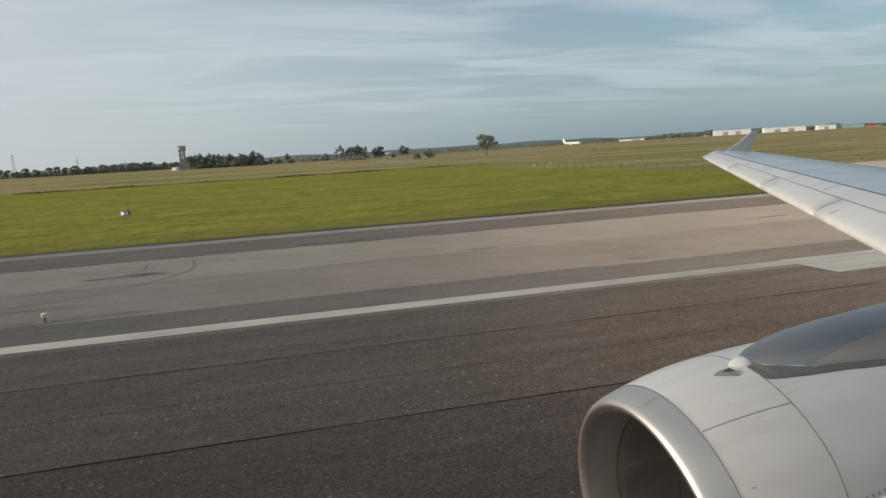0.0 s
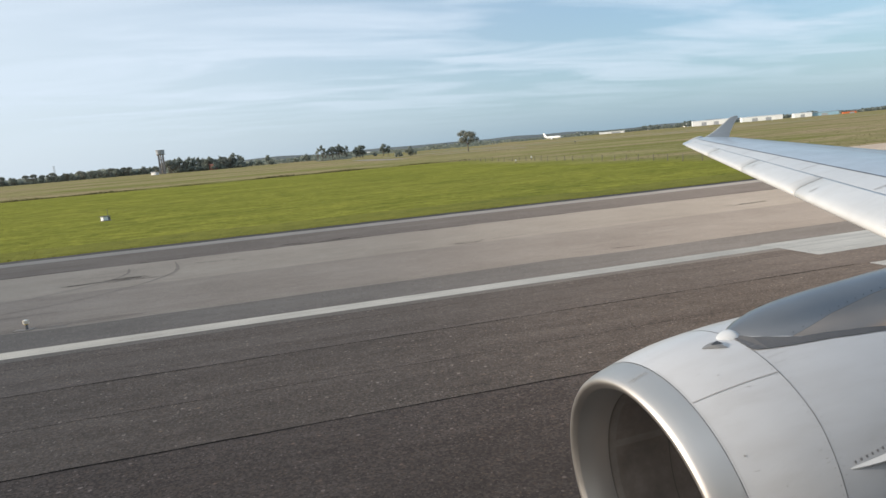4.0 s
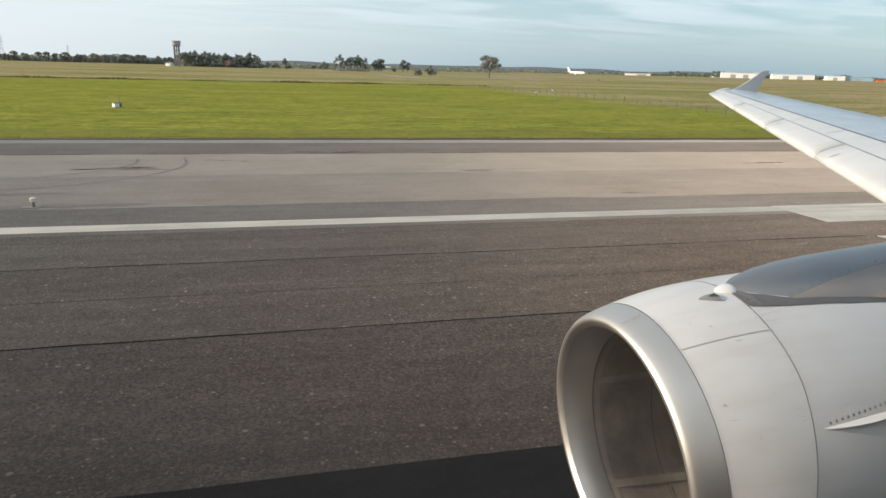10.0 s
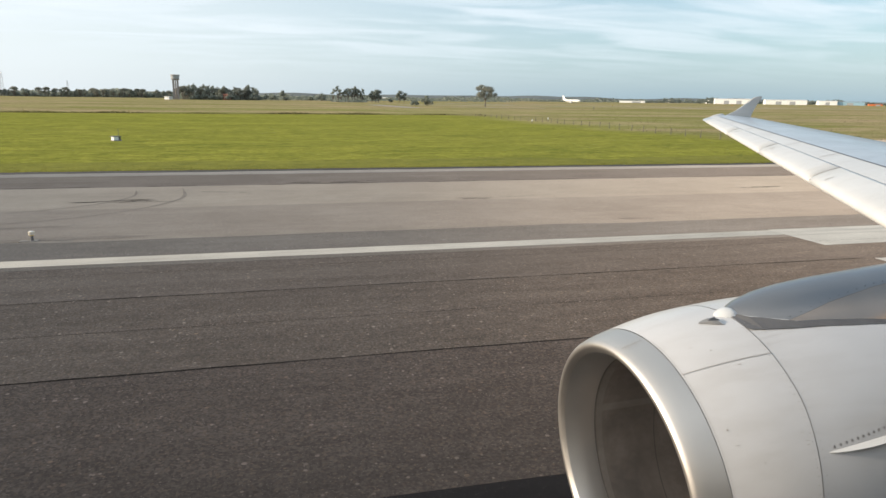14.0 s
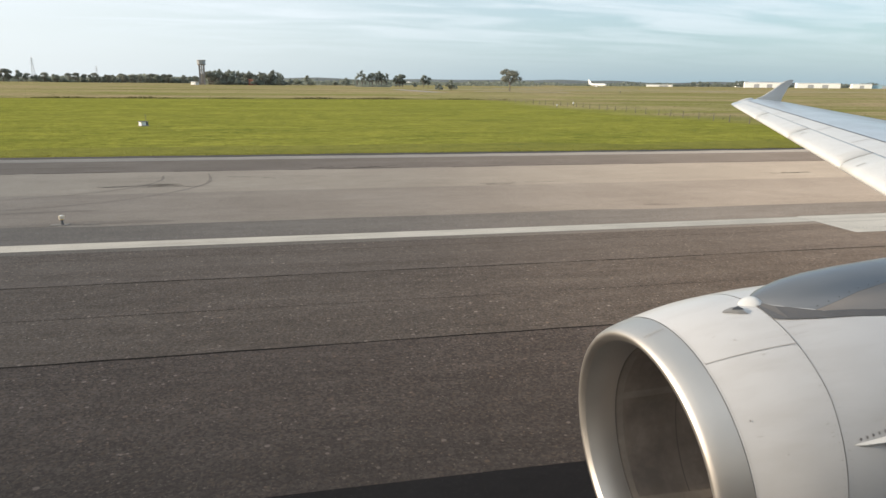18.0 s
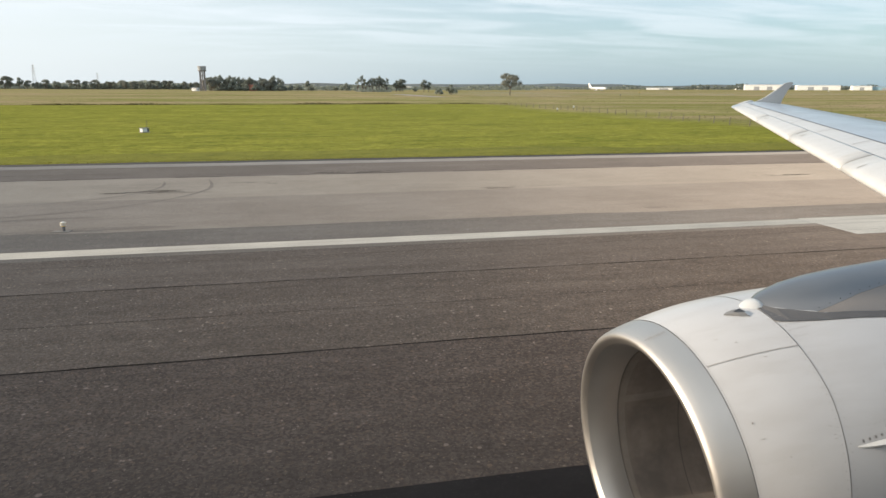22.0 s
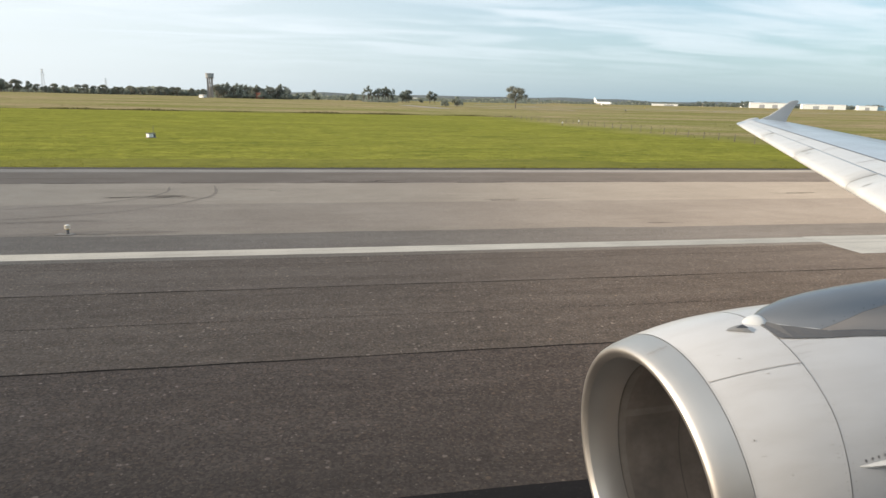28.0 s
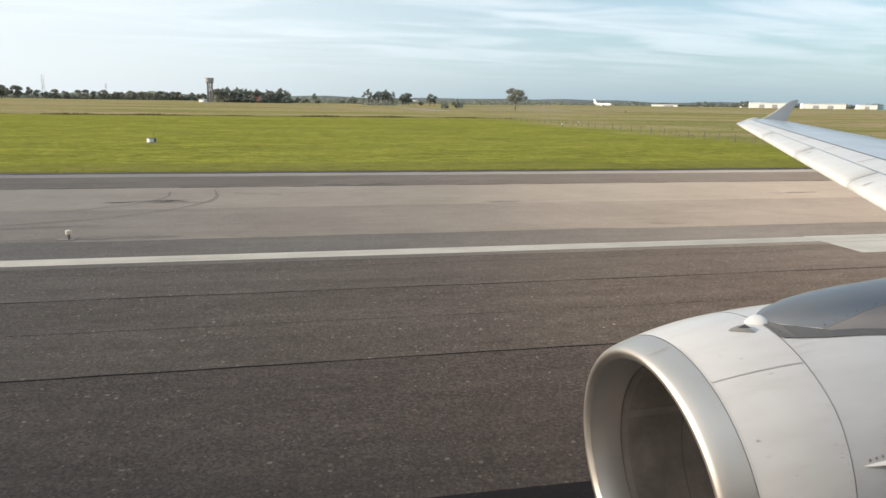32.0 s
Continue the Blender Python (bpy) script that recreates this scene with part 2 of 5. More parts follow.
WHITE_LINE = paint("runway_white", (0.53, 0.487, 0.42), 0.55)
YELLOW_LINE = paint("taxi_yellow", (0.62, 0.36, 0.03), 0.3)
BAR_WHITE = paint("bar_white", (0.6, 0.55, 0.475), 0.5)
BLACK_LINE = paint("blackout_paint", (0.045, 0.043, 0.042), 0.5)


def plain(name, col, rough=0.6, metal=0.0, coat=0.0, var=0.12, scale=3.0, src="obj"):
    m = Mat(name, rough, metal, coat)
    s = m.obj if src == "obj" else m.pos
    c = m.mix(m.noise(scale, 5, 0.6, src=s), tuple(v * (1 - var) for v in col), tuple(min(v * (1 + var), 0.95) for v in col))
    c = m.mix(m.math("MULTIPLY", m.noise(scale * 9, 3, src=s), var * 0.8), c, tuple(v * 0.6 for v in col))
    m.color(c)
    return m.m


def sealant():
    m = Mat("joint_sealant", 0.9)
    m.b.inputs["Specular IOR Level"].default_value = 0.0
    m.color(m.mix(m.noise(2, 4), (0.008, 0.007, 0.007), (0.02, 0.018, 0.017)))
    return m.m


SEAM = sealant()
EDGE_SHADE = plain("painted_edge_shade", (0.022, 0.018, 0.012), 0.98, src="pos")


def aircraft_paint(name, base, rough, streaks):
    m = Mat(name, rough, 0.0, 0.25)
    m.b.inputs["Coat Roughness"].default_value = 0.12
    c = m.mix(m.noise(1.1, 4), base, tuple(v * 0.93 for v in base))
    c = m.mix(m.math("MULTIPLY", m.noise(1.0, 6, 0.65, (0.9, 5, 5), lo=0.48, hi=0.8), streaks), c, (0.34, 0.31, 0.28))
    c = m.mix(m.math("MULTIPLY", m.noise(60, 2, lo=0.68, hi=0.74), 0.5 * streaks), c, (0.2, 0.18, 0.17))
    m.color(c)
    r = m.noise(2.5, 4)
    m.rough(m.math("ADD", m.math("MULTIPLY", r, 0.12), rough - 0.05))
    return m.m


NACELLE = aircraft_paint("nacelle_white", (0.505, 0.494, 0.486), 0.36, 0.4)
WING_WHITE = aircraft_paint("slat_white", (0.56, 0.55, 0.53), 0.5, 0.3)
WING_GREY = aircraft_paint("wing_grey", (0.37, 0.405, 0.44), 0.38, 0.2)
WING_PALE = aircraft_paint("wing_pale_grey", (0.55, 0.55, 0.54), 0.4, 0.2)
FUSELAGE_WHITE = aircraft_paint("fuselage_white", (0.76, 0.76, 0.75), 0.32, 0.1)


def brushed(name, col, rough):
    m = Mat(name, rough, 1.0)
    c = m.mix(m.noise(3, 5), col, tuple(v * 0.92 for v in col))
    m.color(c)
    m.rough(m.math("ADD", m.math("MULTIPLY", m.noise(2, 4, 0.6), 0.08), rough - 0.04))
    return m.m


LIP_METAL = brushed("polished_aluminium", (0.6, 0.56, 0.515), 0.44)
LIP_INNER = brushed("dull_aluminium", (0.55, 0.53, 0.505), 0.5)
PYLON_METAL = brushed("pylon_metal", (0.325, 0.305, 0.29), 0.33)
PYLON_TAN_GLINT = brushed("pylon_tan_glint_metal", (0.43, 0.34, 0.275), 0.3)
APRON_GREY = plain("apron_grey", (0.095, 0.09, 0.088), 0.55)
DUCT = plain("inlet_liner", (0.262, 0.215, 0.18), 0.5, var=0.24)
SPLICE = plain("liner_splice", (0.318, 0.27, 0.226), 0.55, var=0.2)
LINER_GAP = plain("liner_gap", (0.165, 0.138, 0.118), 0.6)
FAN_SHADED = plain("shaded_fan_metal", (0.022, 0.021, 0.02), 0.9)
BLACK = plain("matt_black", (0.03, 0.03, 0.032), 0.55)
SCOOP_GREY = plain("vent_grey", (0.17, 0.168, 0.165), 0.45)
DARK_GREY = plain("dark_grey", (0.10, 0.10, 0.105), 0.5)
BEAD = plain("highlit_window_bead", (0.62, 0.56, 0.42), 0.35)
WINDOW_SEAL = plain("brown_window_seal", (0.17, 0.135, 0.105), 0.45)
REVEAL = plain("grey_window_reveal", (0.5, 0.5, 0.44), 0.6)
LINE_GREY = plain("panel_gap", (0.31, 0.285, 0.265), 0.7)
LIP_MARK = plain("faded_stencil", (0.3, 0.275, 0.25), 0.6)
COWL_GAP = plain("cowl_gap", (0.35, 0.325, 0.305), 0.7)
LINE_PALE = plain("pale_panel_gap", (0.4, 0.39, 0.38), 0.7)
LINE_DARK = plain("dark_panel_gap", (0.17, 0.165, 0.16), 0.7)
RUBBER = plain("tyre_rubber", (0.025, 0.025, 0.026), 0.8)
STEEL = plain("gear_steel", (0.55, 0.55, 0.56), 0.35, 0.6)
glass = Mat("dark_window_glass", 0.08)
glass.color((0.02, 0.023, 0.028))
GLASS = glass.m

acrylic = Mat("hazy_acrylic", 0.4)
acrylic.color((0.75, 0.78, 0.8))
clear = acrylic.node("ShaderNodeBsdfTransparent")
thin = acrylic.node("ShaderNodeBsdfTranslucent")
thin.inputs["Color"].default_value = (0.8, 0.82, 0.84, 1)
veil = acrylic.node("ShaderNodeMixShader")
smear = acrylic.noise(9.0, 4, 0.6, (1, 1, 2.2), src=acrylic.obj, lo=0.45, hi=0.8)
acrylic.link(acrylic.math("ADD", acrylic.math("MULTIPLY", smear, 0.012), 0.009), veil.inputs["Fac"])
acrylic.link(clear.outputs[0], veil.inputs[1])
acrylic.link(thin.outputs[0], veil.inputs[2])
acrylic.link(veil.outputs[0], acrylic.t.nodes["Material Output"].inputs["Surface"])
PANE = acrylic.m

# grass: a mown field, beyond its fence and ditch rougher, drier ground
g = Mat("field_grass", 0.9)
g.b.inputs["Diffuse Roughness"].default_value = 0.0
g.b.inputs["Specular IOR Level"].default_value = 0.0
sep = g.node("ShaderNodeSeparateXYZ")
g.link(g.pos, sep.inputs[0])
gx, gy = sep.outputs["X"], sep.outputs["Y"]
wob = g.math("MULTIPLY", g.math("SUBTRACT", g.noise(0.05, 4, lo=0, hi=1), 0.5), 26.0)
mown_y = g.math("LESS_THAN", g.math("ADD", gy, g.math("MULTIPLY", wob, 0.35)), 187.0)
soft = g.node("ShaderNodeMapRange")
soft.interpolation_type = "SMOOTHSTEP"
soft.inputs["From Min"].default_value, soft.inputs["From Max"].default_value = 62.0, 46.0
g.link(g.math("ADD", gx, g.math("MULTIPLY", wob, 0.9)), soft.inputs["Value"])
mown_x = soft.outputs["Result"]
mown = g.math("MULTIPLY", mown_y, mown_x)
lush = g.mix(g.noise(0.13, 9, 0.8, (0.5, 1, 1), lo=0.38, hi=0.62), (0.2, 0.212, 0.036), (0.335, 0.325, 0.056))
lush = g.mix(g.math("MULTIPLY", g.noise(0.42, 9, 0.82, (0.45, 0.8, 1), lo=0.46, hi=0.62), 0.75), lush, (0.122, 0.132, 0.026))
lush = g.mix(g.math("MULTIPLY", g.noise(0.035, 9, 0.8, (0.4, 1.1, 1), lo=0.5, hi=0.64), 0.45), lush, (0.37, 0.345, 0.07))
lush = g.mix(g.math("MULTIPLY", g.noise(0.07, 9, 0.85, (0.4, 1.0, 1), lo=0.5, hi=0.62), 0.6), lush, (0.165, 0.168, 0.038))
lush = g.mix(g.math("MULTIPLY", g.noise(1.6, 5, 0.8, (0.8, 0.5, 1), lo=0.48, hi=0.62), 0.45), lush, (0.34, 0.325, 0.06))
lush = g.mix(g.math("MULTIPLY", g.noise(2.3, 5, 0.8, (0.8, 0.5, 1), lo=0.5, hi=0.64), 0.5), lush, (0.1, 0.11, 0.022))
lush = g.mix(g.math("MULTIPLY", g.noise(0.62, 8, 0.85, (0.55, 0.8, 1), lo=0.52, hi=0.62), 0.6), lush, (0.41, 0.385, 0.075))
lush = g.mix(g.math("MULTIPLY", g.noise(0.8, 8, 0.85, (0.55, 0.8, 1), lo=0.53, hi=0.62), 0.75), lush, (0.09, 0.1, 0.022))
verge = g.math("LESS_THAN", g.math("ADD", gy, g.math("MULTIPLY", wob, 0.5)), 50.0)
lush = g.mix(g.math("MULTIPLY", verge, 0.45), lush, (0.165, 0.155, 0.05))
wild = g.mix(g.noise(0.022, 8, 0.72, (0.35, 1, 1), lo=0.42, hi=0.54), (0.245, 0.235, 0.08), (0.44, 0.325, 0.205))
wild = g.mix(g.math("MULTIPLY", g.noise(0.2, 7, 0.8, (0.35, 0.9, 1), lo=0.46, hi=0.66), 0.7), wild, (0.165, 0.16, 0.055))
wild = g.mix(g.math("MULTIPLY", g.noise(0.6, 6, 0.8, (0.5, 0.6, 1), lo=0.48, hi=0.64), 0.5), wild, (0.13, 0.13, 0.045))
wild = g.mix(g.math("MULTIPLY", g.noise(0.006, 5, 0.7, (0.25, 1, 1), lo=0.48, hi=0.58), 0.35), wild, (0.25, 0.275, 0.07))
gc = g.mix(mown, wild, lush)
gc = g.mix(g.math("MULTIPLY", g.noise(6, 3, 0.7), 0.3), gc, (0.09, 0.095, 0.02))
g.color(gc).bump(g.noise(3, 5, 0.7), 0.35, 0.06)
GRASS = g.m


def leafy(name, a, b):
    m = Mat(name, 0.75)
    m.b.inputs["Specular IOR Level"].default_value = 0.05
    info = m.node("ShaderNodeObjectInfo")
    geo = m.node("ShaderNodeNewGeometry")
    c = m.mix(geo.outputs["Random Per Island"], a, b)
    c = m.mix(m.math("MULTIPLY", info.outputs["Random"], 0.5), c, tuple(v * 0.7 for v in a))
    m.color(c)
    tl = m.node("ShaderNodeBsdfTranslucent")
    m.link(c, tl.inputs["Color"])
    ms = m.node("ShaderNodeMixShader", Fac=0.5)
    m.link(m.b.outputs[0], ms.inputs[1])
    m.link(tl.outputs[0], ms.inputs[2])
    m.link(ms.outputs[0], m.t.nodes["Material Output"].inputs["Surface"])
    return m.m


# tree leaf tones are lifted and greyed: distance haze put into the colour
LEAF = leafy("hazed_foliage", (0.21, 0.235, 0.2), (0.38, 0.4, 0.33))
LEAF_GREY = leafy("hazed_grey_foliage", (0.23, 0.24, 0.2), (0.39, 0.395, 0.33))
TUFT = leafy("grass_blades", (0.17, 0.17, 0.028), (0.28, 0.26, 0.045))
SCRUB = leafy("dry_scrub", (0.12, 0.11, 0.045), (0.24, 0.205, 0.09))
BARK = plain("bark", (0.13, 0.105, 0.085), 0.9)
WHITE_CLAD = plain("white_cladding", (0.82, 0.81, 0.78), 0.5, var=0.05)
BLUE_CLAD = plain("blue_cladding", (0.30, 0.46, 0.55), 0.5, var=0.08)
GREY_ROOF = plain("grey_roof", (0.34, 0.35, 0.36), 0.6)
RED_WALL = plain("brick_red_wall", (0.33, 0.13, 0.09), 0.8)
TOWER_CONC = plain("tower_concrete", (0.29, 0.258, 0.242), 0.8)
CREAM_WALL = plain("cream_plaster", (0.62, 0.55, 0.44), 0.7)
ORANGE = plain("orange_paint", (0.62, 0.16, 0.04), 0.5)
YELLOW = plain("yellow_paint", (0.62, 0.42, 0.04), 0.5)
WHITE_PAINT = plain("white_paint", (0.78, 0.77, 0.74), 0.45, var=0.05)
WOOD_POST = plain("weathered_post", (0.14, 0.122, 0.095), 0.85)
hill = Mat("far_hillside", 0.95)
hill.color(hill.mix(hill.noise(0.006, 6, 0.65, (1, 0.4, 2)), (0.07, 0.084, 0.083), (0.125, 0.14, 0.13)))
HILL = hill.m


# ---- mesh helpers ----
def mesh_ob(name, verts, faces, mat, parent=None, smooth=False, label=""):
    me = bpy.data.meshes.new(name)
    me.from_pydata([tuple(v) for v in verts], [], [tuple(f) for f in faces])
    me.validate()
    bm = bmesh.new()
    bm.from_mesh(me)
    bmesh.ops.recalc_face_normals(bm, faces=bm.faces)
    bm.to_mesh(me)
    bm.free()
    me.materials.append(mat)
    if smooth:
        me.polygons.foreach_set("use_smooth", [True] * len(me.polygons))
    ob = new(name, me)
    if parent:
        ob.parent = parent
    if label:
        ob["label"] = label
    return ob


def raw_ob(name, verts, faces, mat, parent=None):
    """A big soup of loose leaves or blades, from arrays, with no cleaning."""
    me = bpy.data.meshes.new(name)
    me.from_pydata(verts, [], faces)
    me.materials.append(mat)
    ob = new(name, me)
    if parent:
        ob.parent = parent
    return ob


def part(name, bm, mat, parent=None, label="", smooth=False):
    me = bpy.data.meshes.new(name)
    bm.to_mesh(me)
    bm.free()
    me.materials.append(mat)
    if smooth:
        me.polygons.foreach_set("use_smooth", [True] * len(me.polygons))
    ob = new(name, me)
    if parent:
        ob.parent = parent
    if label:
        ob["label"] = label
    return ob


def box_bm(x0, x1, y0, y1, z0, z1, bevel=0.0):
    bm = bmesh.new()
    bmesh.ops.create_cube(bm, size=1.0)
    for v in bm.verts:
        v.co = Vector((x0 + (v.co.x + 0.5) * (x1 - x0), y0 + (v.co.y + 0.5) * (y1 - y0), z0 + (v.co.z + 0.5) * (z1 - z0)))
    if bevel:
        bmesh.ops.bevel(bm, geom=list(bm.edges), offset=bevel, segments=2, affect="EDGES")
    return bm


def rod_bm(a, b, r0, r1, sides=8):
    a, b = Vector(a), Vector(b)
    d = b - a
    bm = bmesh.new()
    bmesh.ops.create_cone(bm, cap_ends=True, segments=sides, radius1=r0, radius2=r1, depth=d.length)
    bm.transform(Matrix.Translation((a + b) / 2) @ d.to_track_quat("Z", "Y").to_matrix().to_4x4())
    return bm


def joined(*bms):
    out = bmesh.new()
    for b in bms:
        me = bpy.data.meshes.new("tmp")
        b.to_mesh(me)
        out.from_mesh(me)
        bpy.data.meshes.remove(me)
        b.free()
    return out


def empty(name, x=0, y=0, z=0):
    ob = new(name)
    ob.location = (x, y, z)
    ob.empty_display_size = 0.3
    return ob


def loft(rings, closed=True, cap=False):
    n = len(rings[0])
    verts = [v for r in rings for v in r]
    faces = []
    for i in range(len(rings) - 1):
        for j in range(n if closed else n - 1):
            k = (j + 1) % n
            faces.append((i * n + j, i * n + k, (i + 1) * n + k, (i + 1) * n + j))
    if cap:
        faces.append(tuple(range(n)))
        faces.append(tuple((len(rings) - 1) * n + j for j in reversed(range(n))))
    return verts, faces


# ---- ground and pavement ----
def strip(name, x0, x1, y0, y1, z, mat, label, step=8.0, ragged=0.0, thick=0.0, cat="pavement", seed=3):
    """A long sheet along x; ragged moves its outer edge in and out."""
    n = max(2, int((x1 - x0) / step))
    rnd = random.Random(seed)
    verts, faces = [], []
    for i in range(n + 1):
        x = x0 + (x1 - x0) * i / n
        d = rnd.uniform(-ragged, ragged)
        verts += [(x, y0, z), (x, y1 + d, z)]
        if thick:
            verts += [(x, y0, z - thick), (x, y1 + d, z - thick)]
    k = 4 if thick else 2
    for i in range(n):
        a, b = i * k, (i + 1) * k
        faces.append((a, b, b + 1, a + 1))
        if thick:
            faces += [(a + 2, a + 3, b + 3, b + 2), (a, a + 2, b + 2, b), (a + 1, b + 1, b + 3, a + 3)]
    if thick:
        faces += [(0, 1, 3, 2), (n * k, n * k + 2, n * k + 3, n * k + 1)]
    ob = mesh_ob(name, verts, faces, mat)
    return tagged(ob, label, cat, kind="structure")


n = 48
gv, gf = [], []
for j in range(n + 1):
    for i in range(n + 1):
        s = lambda u: math.copysign(abs(u) ** 2.2, u) * 4700
        gv.append((s(2 * i / n - 1), s(2 * j / n - 1), -0.06))
for j in range(n):
    for i in range(n):
        a = j * (n + 1) + i
        gf.append((a, a + 1, a + n + 2, a + n + 1))
tagged(mesh_ob("ground", gv, gf, GRASS), "flat airfield grass, bright green near the runway and drier beyond", "grass", kind="structure")

X0, X1 = -620.0, 330.0
strip("runway", X0, X1, -26.1, 11.06, 0.0, ASPHALT, "dark worn asphalt runway with lengthwise seams", thick=0.3, cat="runway")
strip("runway_lane_1", X0, X1, 11.06, 15.56, 0.0, ASPHALT_LANE, "brown-grey worn asphalt paving lane of the runway", thick=0.3, cat="runway")
strip("runway_lane_2", X0, X1, 15.56, 18.7, 0.0, ASPHALT_OUTER, "paler worn asphalt paving lane of the runway", thick=0.3, cat="runway")
strip("runway_edge", X0, X1, 18.7, 22.3, 0.0, ASPHALT_EDGE, "greyer asphalt edge of the runway", step=2.6, ragged=0.16, thick=0.3)
strip("shoulder_1", X0, X1, 22.0, 28.7, -0.002, SHOULDER, "grey weathered runway shoulder", thick=0.3)
strip("shoulder_2", X0, X1, 28.7, 35.5, -0.002, SHOULDER_LIGHT, "pale tan runway shoulder", thick=0.3)
strip("shoulder_3", X0, X1, 35.5, 40.6, -0.002, SHOULDER_DARK, "dark asphalt band along the shoulder", thick=0.3)
strip("shoulder_4", X0, X1, 40.6, 42.2, -0.002, CONCRETE, "pale concrete edging beside the grass", step=1.3, ragged=0.12, thick=0.3)
# near-black strip: shade at the step down to the grass, painted as colour
strip("edge_shade_strip", X0, X1, 42.2, 43.45, -0.012, EDGE_SHADE, "dark strip painted as shade between pavement and grass", step=0.9, ragged=0.14, thick=0.2, cat="soil")
strip("shoulder_5", X0, X1, -45.0, -26.1, -0.002, SHOULDER_LIGHT, "pale tan shoulder behind the aircraft", thick=0.3)

# painted markings, 4 mm proud
THR = 16.86         # where the threshold bars begin
strip("side_stripe", X0, THR, 19.07, 19.83, 0.004, WHITE_LINE, "white painted runway side stripe", step=4, cat="runway marking")
strip("side_stripe_opposite", X0, THR, -23.5, -22.6, 0.004, WHITE_LINE, "white painted runway side stripe", step=4, cat="runway marking")


def marking(name, x0, x1, y0, y1, mat, label, group, slant=0.0, z=0.004):
    nn = 24
    verts, faces = [], []
    for i in range(nn + 1):
        u = i / nn
        verts += [(x0 + slant + (x1 - x0) * u, y0, z), (x0 + (x1 - x0) * u, y1, z)]
    for i in range(nn):
        faces.append((2 * i, 2 * i + 2, 2 * i + 3, 2 * i + 1))
    ob = mesh_ob(name, verts, faces, mat)
    return tagged(ob, label, "runway marking", group, "structure")


BARS = [(17.33, 19.93), (13.68, 15.49), (9.97, 11.85), (6.45, 8.2), (-12.2, -10.4), (-15.8, -14.0), (-19.4, -17.6), (-23.5, -21.0)]
for a, b in BARS:
    marking("threshold_bar", THR, THR + 30, a, b, BAR_WHITE, "broad worn white threshold bar on the asphalt", "threshold bars")
for a, b in ((14.0, 15.8), (10.9, 12.6), (7.6, 9.4)):
    marking("touchdown_bar", -124.0, -101.5, a, b, BAR_WHITE, "worn white touchdown bar on the asphalt", "touchdown bars")
    marking("blacked_out_bar", -151.0, -124.6, a - 0.2, b + 0.2, BLACK_LINE, "old bar painted over in patchy black", "blacked out bars")


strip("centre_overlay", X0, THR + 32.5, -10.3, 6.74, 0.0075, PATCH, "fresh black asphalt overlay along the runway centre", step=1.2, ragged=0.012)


def seam(x0, x1, y0, y1, w, amp, seed):
    """A sealed crack that wanders a little."""
    rnd = random.Random(seed)
    m = max(4, int(math.hypot(x1 - x0, y1 - y0) / 0.7))
    d = Vector((x1 - x0, y1 - y0)).normalized()
    nrm = Vector((-d.y, d.x))
    off, verts, faces = 0.0, [], []
    for i in range(m + 1):
        off = off * 0.86 + rnd.uniform(-amp, amp)
        p = Vector((x0, y0)).lerp(Vector((x1, y1)), i / m) + nrm * off
        h = w * rnd.uniform(0.35, 1.0) / 2
        verts += [(*(p - nrm * h), 0.0055), (*(p + nrm * h), 0.0055)]
    for i in range(m):
        faces.append((2 * i, 2 * i + 2, 2 * i + 3, 2 * i + 1))
    ob = mesh_ob("pavement_seam", verts, faces, SEAM)
    return tagged(ob, "dark sealed seam in the asphalt", "pavement seam", "seams of the runway", "structure")


for x0, x1, y, w, amp in ((-160, 16.5, 15.56, 0.05, 0.012), (-160, 16.5, 13.3, 0.018, 0.012), (-160, 16.5, 11.06, 0.062, 0.016), (-160, 80, 17.9, 0.016, 0.01),
                          (-160, 80, 6.0, 0.03, 0.012)):
    seam(x0, x1, y, y, w, amp, int(y * 10))
seam(-58, -60.5, 18.7, 4, 0.10, 0.02, 5)
# broken dark edge where two layers of the shoulder meet
for k in range(26):
    rr = random.Random(140 + k)
    xx = -70 + 5.2 * k + rr.uniform(-2, 2)
    seam(xx, xx + rr.uniform(1.0, 4.2), 35.55, 35.55 + rr.uniform(-0.05, 0.1), rr.uniform(0.05, 0.16), 0.06, 200 + k)
for k in range(9):
    rr = random.Random(340 + k)
    xx, yy = rr.uniform(-45, 30), rr.uniform(23.0, 40.0)
    seam(xx, xx + rr.uniform(0.3, 1.3), yy, yy + rr.uniform(-0.4, 0.4), rr.uniform(0.03, 0.08), 0.05, 400 + k)

for k, (cx, cy, nn) in enumerate(((-6.8, 30.6, 9), (2.5, 36.1, 7), (9.5, 29.3, 3), (24.0, 30.5, 4), (33.0, 24.2, 5), (-22.0, 25.0, 4))):
    rr = random.Random(520 + k)
    for q in range(nn):
        xx, yy = cx + rr.uniform(-1.6, 1.6), cy + rr.uniform(-0.35, 0.35)
        seam(xx, xx + rr.uniform(0.5, 1.9), yy, yy + rr.uniform(-0.25, 0.25), rr.uniform(0.04, 0.11), 0.05, 560 + 10 * k + q)

# behind the threshold: dark patch, turn-on line, light fittings
marking("asphalt_patch", 49.0, 61.5, 20.5, 29.5, PATCH, "fresh dark asphalt patch in the shoulder", "", 3.0)
guide, cw = [], 0.22
for i in range(41):
    u = i / 40
    ang = u * radians(72)
    guide.append((66 + 60 * math.sin(ang), -1.9 + 60 * (1 - math.cos(ang)), ang))
cv, cf = [], []
for x, y, ang in guide:
    nx, ny = -math.sin(ang), math.cos(ang)
    cv += [(x - nx * cw, y - ny * cw, 0.006), (x + nx * cw, y + ny * cw, 0.006)]
for i in range(40):
    cf.append((2 * i, 2 * i + 2, 2 * i + 3, 2 * i + 1))
